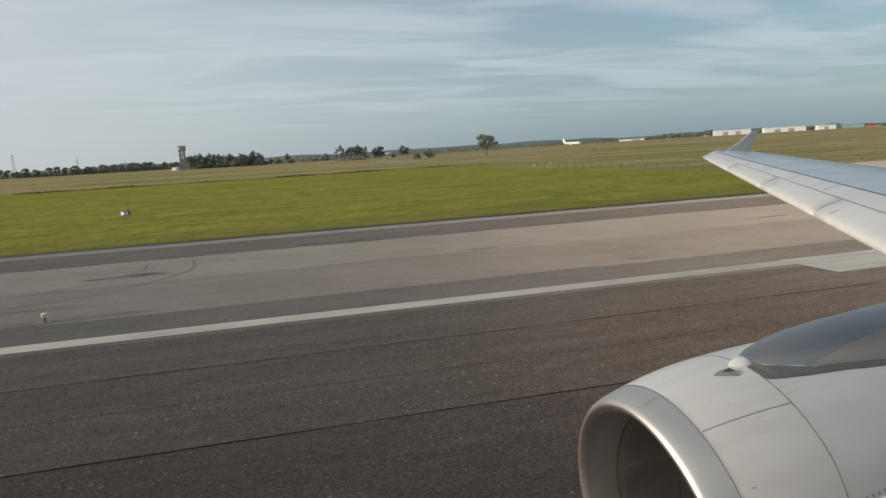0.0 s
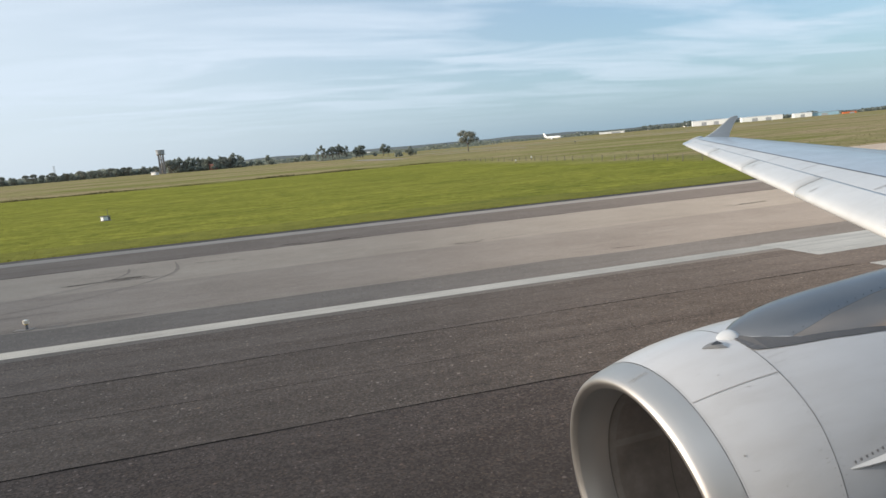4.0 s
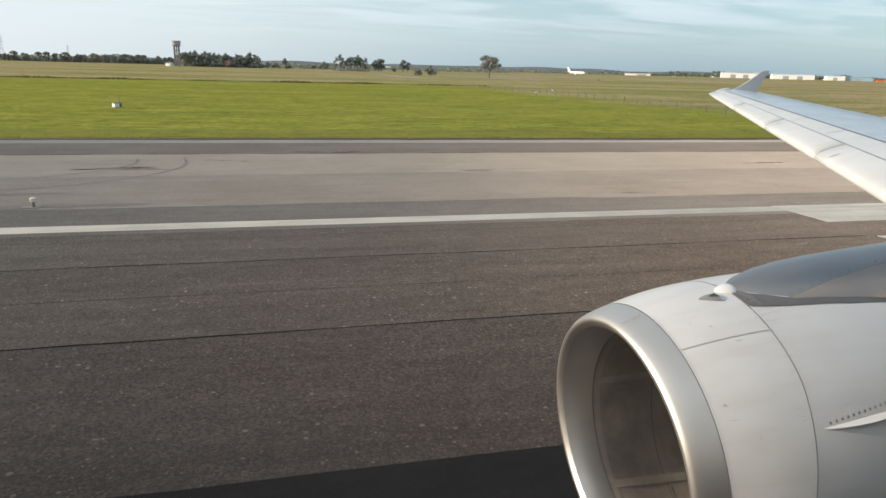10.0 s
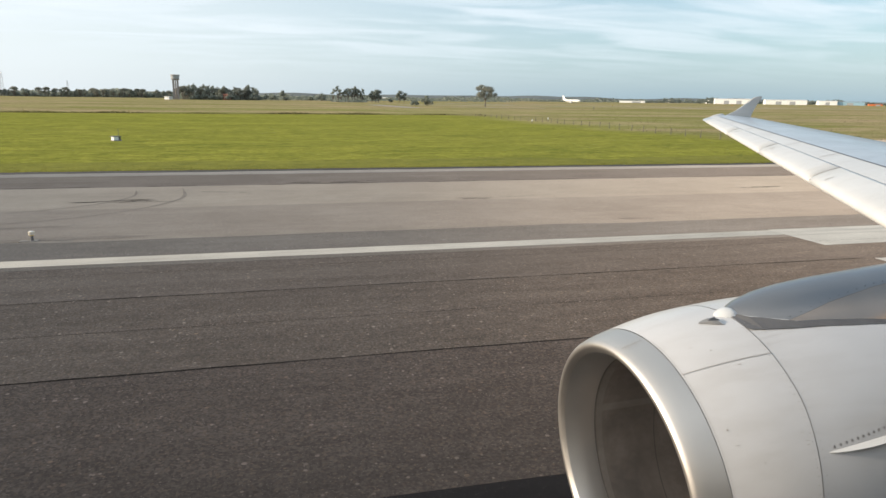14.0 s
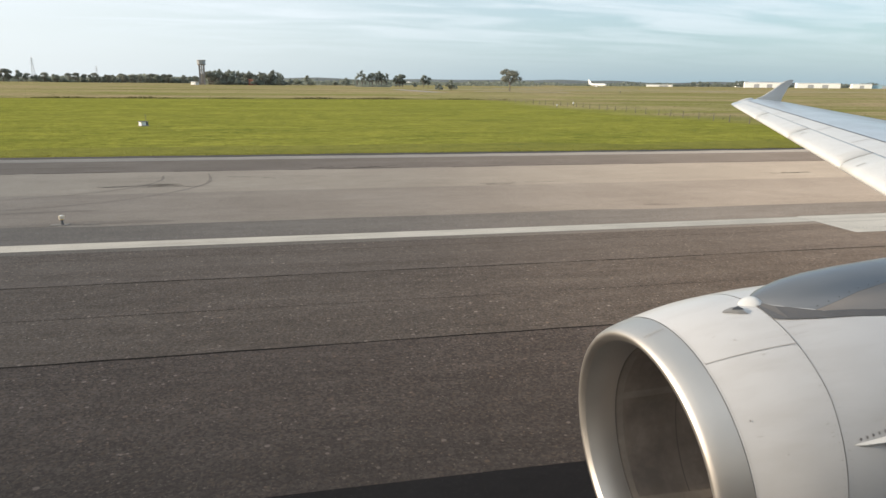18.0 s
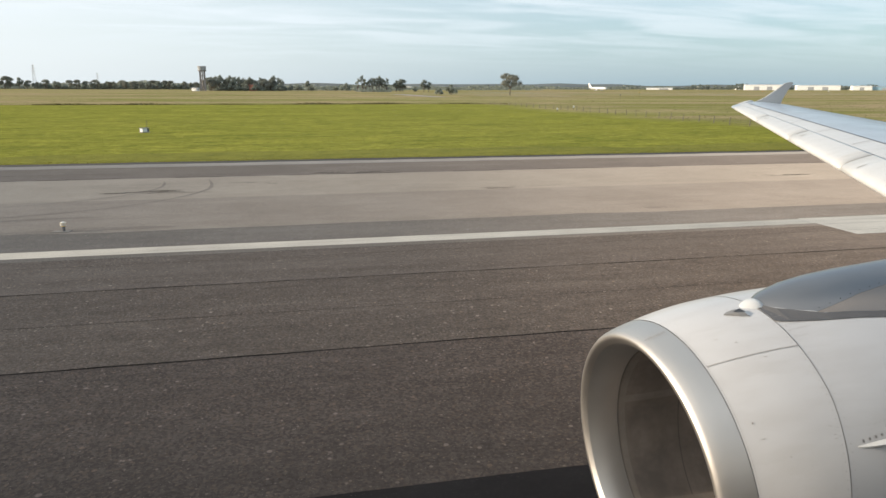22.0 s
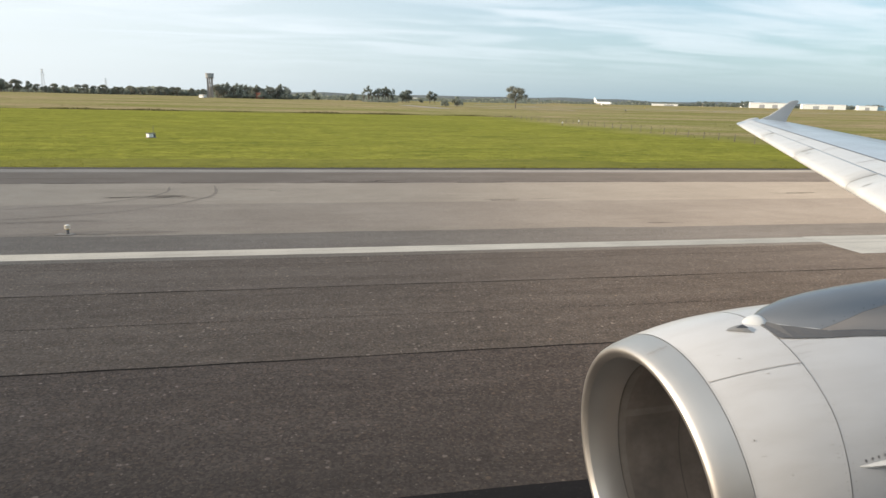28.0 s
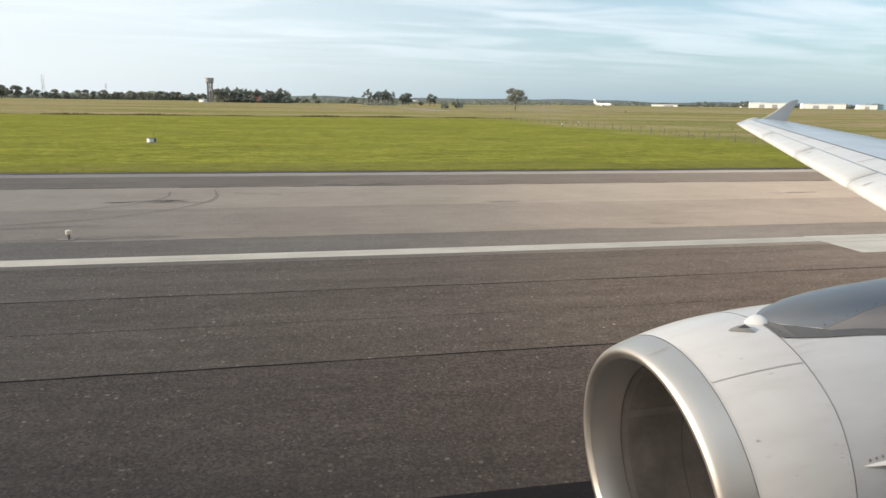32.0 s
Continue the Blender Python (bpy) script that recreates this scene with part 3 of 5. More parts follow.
tagged(mesh_ob("taxi_line", cv, cf, YELLOW_LINE), "curved yellow taxi guide line on the asphalt", "taxi line", kind="structure")
strip("taxiway", 60, 150, 42.3, 70, -0.004, SHOULDER_LIGHT, "pale taxiway joining the runway end", thick=0.3)


def inset_light(x, y):
    e = tagged(empty("inset_light", x, y, 0.0), "flush steel airfield light set in the asphalt", "runway light", "inset lights")
    bm = bmesh.new()
    bmesh.ops.create_cone(bm, cap_ends=True, segments=20, radius1=0.16, radius2=0.13, depth=0.02)
    bm.transform(Matrix.Translation((0, 0, 0.01)))
    part("rim", bm, STEEL, e)
    bm = bmesh.new()
    bmesh.ops.create_cone(bm, cap_ends=True, segments=16, radius1=0.09, radius2=0.05, depth=0.016)
    bm.transform(Matrix.Translation((0, 0, 0.028)))
    part("lens", bm, WHITE_PAINT, e)
    return e


first_light = inset_light(46.2, 4.0)
for k in range(1, 8):
    copy_thing(first_light, pose(46.2 + 0.1 * k, 4.0 + 3.0 * k, 0))


def edge_light(x, y):
    e = tagged(empty("edge_light", x, y, 0.0), "small pale runway edge light on a short dark stem", "runway light", "edge lights")
    bm = box_bm(-0.34, 0.18, -0.16, 0.16, 0.0, 0.018, 0.006)
    part("base_plate", bm, CONCRETE, e, "pale concrete base plate")
    part("stem", rod_bm((0, 0, 0.016), (0, 0, 0.18), 0.045, 0.04, 10), DARK_GREY, e)
    part("collar", rod_bm((0, 0, 0.165), (0, 0, 0.19), 0.055, 0.06, 12), YELLOW, e)
    part("lamp_housing", rod_bm((0, 0, 0.19), (0, 0, 0.29), 0.082, 0.088, 14), CREAM_WALL, e)
    bm = bmesh.new()
    bmesh.ops.create_uvsphere(bm, u_segments=12, v_segments=6, radius=0.05)
    bm.transform(Matrix.Translation((0, 0, 0.29)) @ Matrix.Diagonal((1, 1, 0.5, 1)))
    part("lens", bm, WHITE_PAINT, e, "clear glass lens", True)
    return e


el = edge_light(-7.0, 22.6)
for k in (-2, -1, 1, 2):
    copy_thing(el, pose(-7.0 + 60 * k, 22.6, 0))


def tyre_mark(pts, w, seed, fade=0.0):
    """A faint dark mark that follows a smooth curve through a few places."""
    rnd = random.Random(seed)
    line = []
    for i in range(len(pts) - 1):
        p0, p1, p2, p3 = (Vector(pts[min(max(i + d, 0), len(pts) - 1)]) for d in (-1, 0, 1, 2))
        for j in range(10):
            u = j / 10
            line.append(0.5 * (2 * p1 + (p2 - p0) * u + (2 * p0 - 5 * p1 + 4 * p2 - p3) * u * u + (3 * p1 - p0 - 3 * p2 + p3) * u ** 3))
    verts, faces = [], []
    for i, p in enumerate(line):
        d = (line[min(i + 1, len(line) - 1)] - line[max(i - 1, 0)]).normalized()
        nrm = Vector((-d.y, d.x))
        u = i / (len(line) - 1)
        h = w * (1 - fade * u) * rnd.uniform(0.7, 1.0) * min(1, 6 * u + 0.1, 6 * (1 - u) + 0.05) / 2
        verts += [(*(p - nrm * h), 0.0048), (*(p + nrm * h), 0.0048)]
    for i in range(len(line) - 1):
        faces.append((2 * i, 2 * i + 2, 2 * i + 3, 2 * i + 1))
    return tagged(mesh_ob("tyre_mark", verts, faces, SCUFF), "faint dark curved tyre mark on the grey shoulder", "tyre mark", "tyre marks", "structure")


tyre_mark([(-4.0, 34.6), (-3.65, 32.0), (-4.0, 30.2), (-5.2, 28.2), (-7.4, 26.4), (-12, 24.9), (-19, 24.0)], 0.22, 1, 0.5)
tyre_mark([(-6.0, 34.2), (-5.8, 32.3), (-6.5, 30.4), (-8.4, 28.7), (-12.5, 27.0)], 0.16, 2, 0.5)
tyre_mark([(-12.5, 22.9), (-9.0, 22.55), (-6.0, 22.8), (-3.4, 22.75)], 0.55, 5)
tyre_mark([(-16.5, 24.3), (-12.0, 24.5), (-8.5, 24.9), (-6.4, 25.0)], 0.3, 6)


# ---- airliner ----
CL = -1.836         # the fuselage's centre line
FZ, FR = 3.85, 1.975
plane = tagged(empty("airliner", 0, CL, 0), "white twin-engined airliner standing on the runway, seen from its window seat", "aircraft")
plane.matrix_world = Matrix.Translation((0, CL, 0))


def on_plane(ob, parent=None):
    ob.parent = parent or plane
    ob.matrix_parent_inverse = (Matrix.Translation((0, CL, 0))).inverted() if ob.parent is plane else Matrix()
    return ob


def fus_ring(x):
    """Radius and centre height of the fuselage at x."""
    nose, tail = -8.9, 28.6
    if x < -3.9:
        u = (x - nose) / 5.0
        r = FR * max(0.03, (1 - (1 - u) ** 2.1)) ** 0.62
        return r, FZ - 0.42 * (1 - u) ** 1.7
    if x > 17.0:
        u = (x - 17.0) / (tail - 17.0)
        r = FR * (1 - 0.86 * u ** 1.6)
        return r, FZ + 0.95 * u ** 1.5
    return FR, FZ


xs = [-8.9, -8.8, -8.6, -8.2, -7.6, -6.8, -5.8, -4.8, -3.9, -2.5, -1.2, -0.3, -0.12, 0.18, 0.32, 1.5, 3, 5, 8, 11, 14, 17, 19, 21, 23, 25, 27, 28.6]
zlo, zhi = 4.35 - 0.15 - FZ, 4.35 + 0.22 - FZ
a_lo, a_hi = math.asin(zlo / FR), math.asin(zhi / FR)
angs = [a_lo, a_hi] + [a_hi + (2 * math.pi - (a_hi - a_lo)) * k / 45 for k in range(1, 45)]
rings = []
for x in xs:
    r, zc = fus_ring(x)
    rings.append([(x, CL + r * math.cos(a), zc + r * math.sin(a)) for a in angs])
fv, ff = loft(rings, True, True)
na = len(angs)
hole = xs.index(-0.12)
ff = [q for q in ff if not (len(q) == 4 and set(q) == {hole * na, hole * na + 1, (hole + 1) * na, (hole + 1) * na + 1})]
fuselage = on_plane(mesh_ob("fuselage", fv, ff, FUSELAGE_WHITE, smooth=True))
fuselage["label"] = "white fuselage skin with a window opening"
# surround of the open cabin window: outer trim, then rings that widen into the cabin
def window_ring(name, grow0, y0, grow1, y1, mat):
    v, f = [], []
    for k in range(48):
        a = 2 * math.pi * k / 48
        c, q = math.cos(a), math.sin(a)
        ex, ez = math.copysign(abs(c) ** 0.87, c), math.copysign(abs(q) ** 0.87, q)
        for grow, y in ((grow0, y0), (grow1, y1)):
            z = 4.385 + (0.165 + grow) * ez
            skin_y = math.sqrt(FR ** 2 - (z - FZ) ** 2) + CL
            v.append((0.03 + (0.125 + grow) * ex, skin_y + y, z))
    for k in range(48):
        a, b = 2 * k, 2 * ((k + 1) % 48)
        f.append((a, b, b + 1, a + 1))
    return mesh_ob(name, v, f, mat, fuselage, True)


window_ring("outer_trim", 0.0, 0.003, 0.10, 0.003, FUSELAGE_WHITE)
# the bead's cream colour paints the highlight on an aluminium ring
window_ring("window_bead", 0.0, 0.003, 0.0007, 0.0025, BEAD)
window_ring("window_seal", 0.0007, 0.0025, 0.0046, 0.0, WINDOW_SEAL)
window_ring("window_reveal", 0.0046, 0.0, 0.0115, -0.005, REVEAL)
window_ring("window_shade_track", 0.0115, -0.005, 0.10, -0.045, DARK_GREY)
# the clear pane: hairline scratches and dust scatter a little light
pv = []
for k in range(32):
    a = 2 * math.pi * k / 32
    c, q = math.cos(a), math.sin(a)
    z = 4.385 + 0.172 * math.copysign(abs(q) ** 0.87, q)
    pv.append((0.03 + 0.132 * math.copysign(abs(c) ** 0.87, c), math.sqrt(FR ** 2 - (z - FZ) ** 2) + CL + 0.0045, z))
clear_pane = mesh_ob("window_pane", pv, [tuple(range(32))], PANE, fuselage, False, "clear slightly hazy acrylic pane")
clear_pane.visible_shadow = False
# the other cabin windows
pane_v = []
for k in range(20):
    a = 2 * math.pi * k / 20
    c, s = math.cos(a), math.sin(a)
    z = 0.165 * math.copysign(abs(s) ** 0.6, s)
    pane_v.append((0.115 * math.copysign(abs(c) ** 0.6, c), math.sqrt(FR ** 2 - (0.5 + z) ** 2) + 0.006, z))
pane = None
for k in list(range(-5, 0)) + list(range(1, 30)):
    if pane is None:
        pane = mesh_ob("cabin_window", pane_v, [tuple(range(20))], GLASS, fuselage)
        ob = pane
    else:
        ob = new("cabin_window", pane.data)
        ob.parent = fuselage
    ob.location = (k * 0.53, CL, 4.35)


def le_x(y):
    return 10.44 - 0.51 * (15 - y)


def le_z(y):
    return 4.35 - 0.44 - 0.0585 * (15 - y)


def te_x(y):
    return 8.9 + 0.29 * (y - 4.5) if y > 4.5 else 8.9


UPPER = [(0.0, 0.0), (0.002, 0.007), (0.006, 0.012), (0.014, 0.0175), (0.03, 0.024), (0.065, 0.034), (0.12, 0.0462), (0.18, 0.0572), (0.24, 0.0663), (0.32, 0.0765), (0.42, 0.0835), (0.55, 0.080), (0.7, 0.069), (0.85, 0.054), (1.0, 0.038)]
LOWER = [(0.97, 0.034), (0.8, 0.012), (0.6, -0.018), (0.4, -0.036), (0.25, -0.040), (0.12, -0.035), (0.05, -0.022), (0.015, -0.011), (0.004, -0.006)]


def section(y, pts):
    c = te_x(y) - le_x(y)
    return [(le_x(y) + u * c, y, le_z(y) + w * c * 1.02) for u, w in pts]


def flipped(verts):
    return [(x, 2 * CL - y, z) for x, y, z in verts]


WY = [-0.3, 1.2, 2.6, 3.85, 4.5, 5.5, 6.8, 8.1, 9.4, 10.7, 12.0, 13.2, 14.2, 14.8, 15.0]
for side in (0, 1):
    put = flipped if side else (lambda v: v)
    wv, wf = loft([section(y, UPPER + LOWER) for y in WY], True, True)
    wing = on_plane(mesh_ob("wing", put(wv), wf, WING_GREY, smooth=True))
    wing["label"] = "swept wing with pale grey upper skin"
    # slats wrap the leading edge and stand a little proud of it
    nose_lo = [q for q in LOWER if q[0] <= 0.05]
    wrap = nose_lo + [q for q in UPPER if q[0] <= 0.12] + [(0.13, 0.0482)]
    for y0, y1 in ((0.6, 3.3), (4.14, 6.79), (6.80, 9.29), (9.30, 11.89), (11.90, 14.6)):
        rings = []
        for k in range(7):
            y = y0 + (y1 - y0) * k / 6
            c = te_x(y) - le_x(y)
            outer, inner = [], []
            for i, (u, w) in enumerate(wrap):
                a, b = wrap[max(i - 1, 0)], wrap[min(i + 1, len(wrap) - 1)]
                d = Vector((b[0] - a[0], b[1] - a[1])).normalized()
                nx, nz = -d.y, d.x
                g2 = 0.006
                outer.append((le_x(y) + u * c + nx * g2, y, le_z(y) + w * c * 1.02 + nz * g2))
                inner.append((le_x(y) + u * c + nx * 0.002, y, le_z(y) + w * c * 1.02 + nz * 0.002))
            rings.append(outer + inner[::-1])
        sv, sf = loft(rings, True, True)
        sl = mesh_ob("slat", put(sv), sf, WING_WHITE, wing, True, "white leading edge slat")
    rings = []
    for k in range(22):
        y = 4.45 + 10.4 * k / 21
        c = te_x(y) - le_x(y)
        up = [(le_x(y) + u * c, y, le_z(y) + float(np.interp(u, [q[0] for q in UPPER], [q[1] for q in UPPER])) * c * 1.02) for u in (0.134, 0.165, 0.2, 0.24)]
        rings.append([(a, b, z + 0.004) for a, b, z in up] + [(a, b, z - 0.01) for a, b, z in up[::-1]])
    sv, sf = loft(rings, True, True)
    mesh_ob("leading_edge_panel", put(sv), sf, WING_WHITE, wing, False, "pale fixed leading edge skin")
    for k, (ya, u0, u1) in enumerate(((6.795, 0.015, 0.13), (9.295, 0.05, 0.13), (11.895, 0.06, 0.13), (6.45, 0.02, 0.055), (9.05, 0.045, 0.075), (11.6, 0.05, 0.08), (5.6, 0.14, 0.235), (7.6, 0.14, 0.235), (9.0, 0.14, 0.235), (10.4, 0.14, 0.235), (11.6, 0.14, 0.235), (13.0, 0.14, 0.235))):
        v = []
        for j in range(9):
            u = u0 + (u1 - u0) * (j / 8) ** 1.6
            c = te_x(ya) - le_x(ya)
            h = float(np.interp(u, [q[0] for q in UPPER], [q[1] for q in UPPER]))
            v += [(le_x(ya) + u * c - 0.004, ya - 0.009, le_z(ya) + h * c * 1.02 + 0.0095), (le_x(ya) + u * c - 0.004, ya + 0.009, le_z(ya) + h * c * 1.02 + 0.0095)]
        mesh_ob("panel_gap", put(v), [(2 * j, 2 * j + 2, 2 * j + 3, 2 * j + 1) for j in range(8)], LINE_GREY, wing)
    # thin panel lines over the skin
    def panel_line(pts, w=0.0095, mat=LINE_GREY):
        verts, faces = [], []
        for y, u in pts:
            c = te_x(y) - le_x(y)
            h = np.interp(u, [q[0] for q in UPPER], [q[1] for q in UPPER])
            verts += [(le_x(y) + u * c - w, y, le_z(y) + h * c * 1.02 + 0.004), (le_x(y) + u * c + w, y, le_z(y) + h * c * 1.02 + 0.004)]
        for i in range(len(pts) - 1):
            faces.append((2 * i, 2 * i + 2, 2 * i + 3, 2 * i + 1))
        mesh_ob("panel_gap", put(verts), faces, mat, wing)
    panel_line([(4.6 + 0.5 * k, 0.247) for k in range(21)], 0.022, DARK_GREY)
    panel_line([(4.6 + 0.5 * k, 0.1325) for k in range(20)], 0.006, LINE_PALE)
    panel_line([(4.6 + 0.5 * k, 0.66) for k in range(19)], 0.014)
    panel_line([(4.6 + 0.5 * k, 0.78) for k in range(19)], 0.01)
    # tip cap and fence
    cap_y = [15.0, 15.05, 15.09]
    rings = []
    for k, y in enumerate(cap_y):
        sh = (1.0, 0.93, 0.72)[k]
        base = section(15.0, UPPER + LOWER)
        mx = sum(q[0] for q in base) / len(base)
        mz = sum(q[2] for q in base) / len(base)
        rings.append([(mx + (q[0] - mx) * sh, y, mz + (q[2] - mz) * sh) for q in base])
    cv2, cf2 = loft(rings, True, True)
    mesh_ob("wing_tip", put(cv2), cf2, WING_WHITE, wing, True)
    bm = bmesh.new()
    bmesh.ops.create_uvsphere(bm, u_segments=18, v_segments=10, radius=1.0)
    bm.transform(Matrix.Translation((10.84, 15.06, 3.99)) @ Matrix.Rotation(radians(-14), 4, "Y") @ Matrix.Diagonal((0.24, 0.06, 0.055, 1)))
    if side:
        for v in bm.verts:
            v.co.y = 2 * CL - v.co.y
        bmesh.ops.reverse_faces(bm, faces=bm.faces)
    part("tip_light_fairing", bm, WING_PALE, wing, "rounded white light fairing", True)
    prof = [(10.6, 3.89), (10.75, 3.93), (10.92, 3.965), (11.14, 4.035), (11.36, 4.125), (11.57, 4.25), (11.76, 4.38), (11.9, 4.475), (12.02, 4.505), (12.14, 4.503), (12.15, 4.48),
            (12.0, 4.28), (11.9, 4.10), (11.84, 3.92), (12.1, 3.5), (12.2, 3.28), (12.14, 3.26), (11.9, 3.34), (11.5, 3.56), (11.0, 3.75), (10.6, 3.86)]
    fv2, ff2 = loft([[(x, y, z) for x, z in prof] for y in (15.06, 15.095)], True, True)
    fence = mesh_ob("wingtip_fence", put(fv2), ff2, WING_WHITE, wing, False, "upswept wingtip fence")
    bm = bmesh.new()
    bm.from_mesh(fence.data)
    bmesh.ops.bevel(bm, geom=list(bm.edges), offset=0.012, segments=2, affect="EDGES")
    bm.to_mesh(fence.data)
    bm.free()

    # engine
    EX, EY, EZ = 2.24, 3.85, 1.78
    OUT = [(0.0, 0.92), (0.006, 0.94), (0.03, 0.962), (0.075, 0.985), (0.13, 1.006), (0.19, 1.026)]
    IN = [(0.006, 0.9), (0.035, 0.873), (0.09, 0.853), (0.17, 0.838), (0.27, 0.833)]
    DUCTP = [(0.275, 0.832), (0.45, 0.838), (0.7, 0.857), (0.95, 0.872), (1.25, 0.876)]
    COWL = [(0.194, 1.0272), (0.27, 1.053), (0.36, 1.082), (0.47, 1.112), (0.58, 1.136), (0.70, 1.155)]
    FAN = [(0.706, 1.1555), (0.85, 1.173), (1.0, 1.186), (1.25, 1.202), (1.55, 1.208), (1.755, 1.205)]
    REV = [(1.761, 1.2048), (2.1, 1.19), (2.5, 1.15), (2.9, 1.09), (3.3, 1.02), (3.3, 0.99), (2.9, 0.98)]
    CORE = [(2.9, 0.72), (3.4, 0.68), (3.9, 0.58), (4.3, 0.46), (4.3, 0.42), (4.0, 0.40)]
    SEG = 96

    def bow(xr, a):
        """How far the joint of the two cowls bows aft at its top and forward at its sides."""
        q = math.sin(a)
        return max(-0.06, 0.04 - 0.19 * max(0.0, 0.73 - q)) * max(0.0, 1 - abs(xr - 0.703) / 0.45)

    def ring(xr, r, seg=SEG):
        """A ring about the engine; the inlet leans forward at its top."""
        lean = -0.095 * max(0.0, 1 - xr / 0.9)
        tw = -0.03 * max(0.0, 1 - xr / 0.9)
        return [(EX + xr + bow(xr, a) + lean * r * math.sin(a) + tw * r * math.cos(a), EY + r * math.cos(a), EZ + r * math.sin(a)) for a in (2 * math.pi * k / seg for k in range(seg))]

    def revolve(name, prof2, mat, parent, label="", smooth=True):
        v, fc = loft([ring(*q) for q in prof2])
        return mesh_ob(name, put(v), fc, mat, parent, smooth, label)

    engine = on_plane(revolve("engine", FAN, NACELLE, None))
    engine["label"] = "white turbofan nacelle under the wing"
    revolve("inlet_lip", [(0.035, 0.873), (0.006, 0.9)] + OUT, LIP_METAL, engine, "bare polished metal inlet lip")
    revolve("lip_inner_skin", [(0.27, 0.833), (0.17, 0.838), (0.09, 0.853), (0.035, 0.873)], LIP_INNER, engine, "dull grey inner skin of the inlet lip")
    revolve("inlet_cowl", COWL, NACELLE, engine, "white inlet cowl")
    revolve("inlet_duct", DUCTP, DUCT, engine, "grey perforated inlet liner")
    revolve("reverser_cowl", REV, NACELLE, engine)
    revolve("core_nozzle", CORE, DARK_GREY, engine)
    # thin dark gaps between the cowls
    for xr, r in ((0.192, 1.0262), (0.703, 1.1545), (1.758, 1.2042)):
        revolve("cowl_gap", [(xr - 0.0028, r + 0.0025), (xr + 0.0028, r + 0.0025)], COWL_GAP, engine)
    revolve("liner_band", [(0.285, 0.8302), (0.345, 0.8322)], SPLICE, engine, "paler band at the front of the inlet liner")
    for xr, r in ((0.272, 0.831), (0.86, 0.863)):
        revolve("liner_joint", [(xr - 0.004, r), (xr + 0.004, r)], LINER_GAP, engine)
    # lengthwise split of the inlet cowl, and rivet rows
    def skin(xr, deg, lift=0.004):
        r = np.interp(xr, [q[0] for q in OUT + COWL + FAN + REV[:5]], [q[1] for q in OUT + COWL + FAN + REV[:5]]) + lift
        a = radians(deg)
        lean = -0.095 * max(0.0, 1 - xr / 0.9) * r * math.sin(a) - 0.03 * max(0.0, 1 - xr / 0.9) * r * math.cos(a)
        return Vector((EX + xr + bow(xr, a) + lean, EY + r * math.cos(a), EZ + r * math.sin(a)))

    def skin_line(pts, w, name="panel_gap", mat=LINE_GREY):
        verts, faces = [], []
        for xr, d in pts:
            verts += [skin(xr, d - w), skin(xr, d + w)]
        for i in range(len(pts) - 1):
            faces.append((2 * i, 2 * i + 2, 2 * i + 3, 2 * i + 1))
        mesh_ob(name, put([tuple(v) for v in verts]), faces, mat, engine)

    skin_line([(0.2 + 0.05 * k, 115.15) for k in range(11)], 0.15, mat=COWL_GAP)
    skin_line([(0.2 + 0.05 * k, 240) for k in range(11)], 0.17)
    skin_line([(1.2 + 0.05 * k, 172 + 0.6 * k) for k in range(8)], 0.12)
    for k, (d, ln) in enumerate(((101.5, 0.2), (104.0, 0.12), (106.2, 0.26), (108.8, 0.15), (112.0, 0.1))):
        skin_line([(0.715 + ln * j / 6, d - 0.5 * j / 6) for j in range(7)], 0.035, "soot_streak")
    for k in range(8):
        xr = 0.04 + 0.0165 * k
        skin_line([(xr, 92.4), (xr + 0.0045, 92.4)], 0.5 + 0.25 * (k % 3), "stencil_mark", LIP_MARK)
    rv, rf = [], []
    for xr, d0, d1, nn in ((0.203, 95, 235, 150), (0.68, 95, 235, 60), (0.73, 95, 235, 60), (1.72, 95, 235, 90)):
        for k in range(nn):
            d = d0 + (d1 - d0) * k / nn
            c = skin(xr, d, 0.0025)
            t1 = (skin(xr + 0.01, d, 0.0025) - c).normalized() * 0.0035
            t2 = (skin(xr, d + 0.2, 0.0025) - c).normalized() * 0.0035
            b0 = len(rv)
            rv += [tuple(c - t1), tuple(c - t2), tuple(c + t1), tuple(c + t2)]
            rf.append((b0, b0 + 1, b0 + 2, b0 + 3))
    ri = raw_ob("rivets", put(rv), rf, LINE_GREY, engine)
    ri["kind"] = "stuff"
    # data stencils as small bars
    for xr, d, wx, wd in tuple((0.9 + 0.03 * k, 142 - 0.2 * k, 0.007, 0.12) for k in range(3)) + ((0.64, 141, 0.012, 0.12), (0.655, 143.5, 0.012, 0.12), (0.655, 144.6, 0.012, 0.12),
                           (0.42, 109, 0.007, 0.3), (0.34, 105.5, 0.016, 0.12), (0.29, 142, 0.02, 0.1), (0.4, 148, 0.006, 0.3), (0.5, 117, 0.012, 0.2), (0.27, 137, 0.006, 0.5)):
        wx, wd = wx * 0.65, wd * 0.65
        v4 = [tuple(skin(xr - wx, d - wd)), tuple(skin(xr + wx, d - wd)), tuple(skin(xr + wx, d + wd)), tuple(skin(xr - wx, d + wd))]
        mesh_ob("stencil_mark", put(v4), [(0, 1, 2, 3)], LINE_GREY, engine)
    # strake on the inboard shoulder with its row of fasteners
    sv = []
    for k in range(15):
        u = k / 14
        root = skin(0.77 + 0.69 * u, 147.6 - 4.2 * u, -0.004)
        hgt = 0.004 + 0.044 * math.sin(math.pi * u ** 0.9)
        tip = root + Vector((0.0, -hgt, -0.12 * hgt))
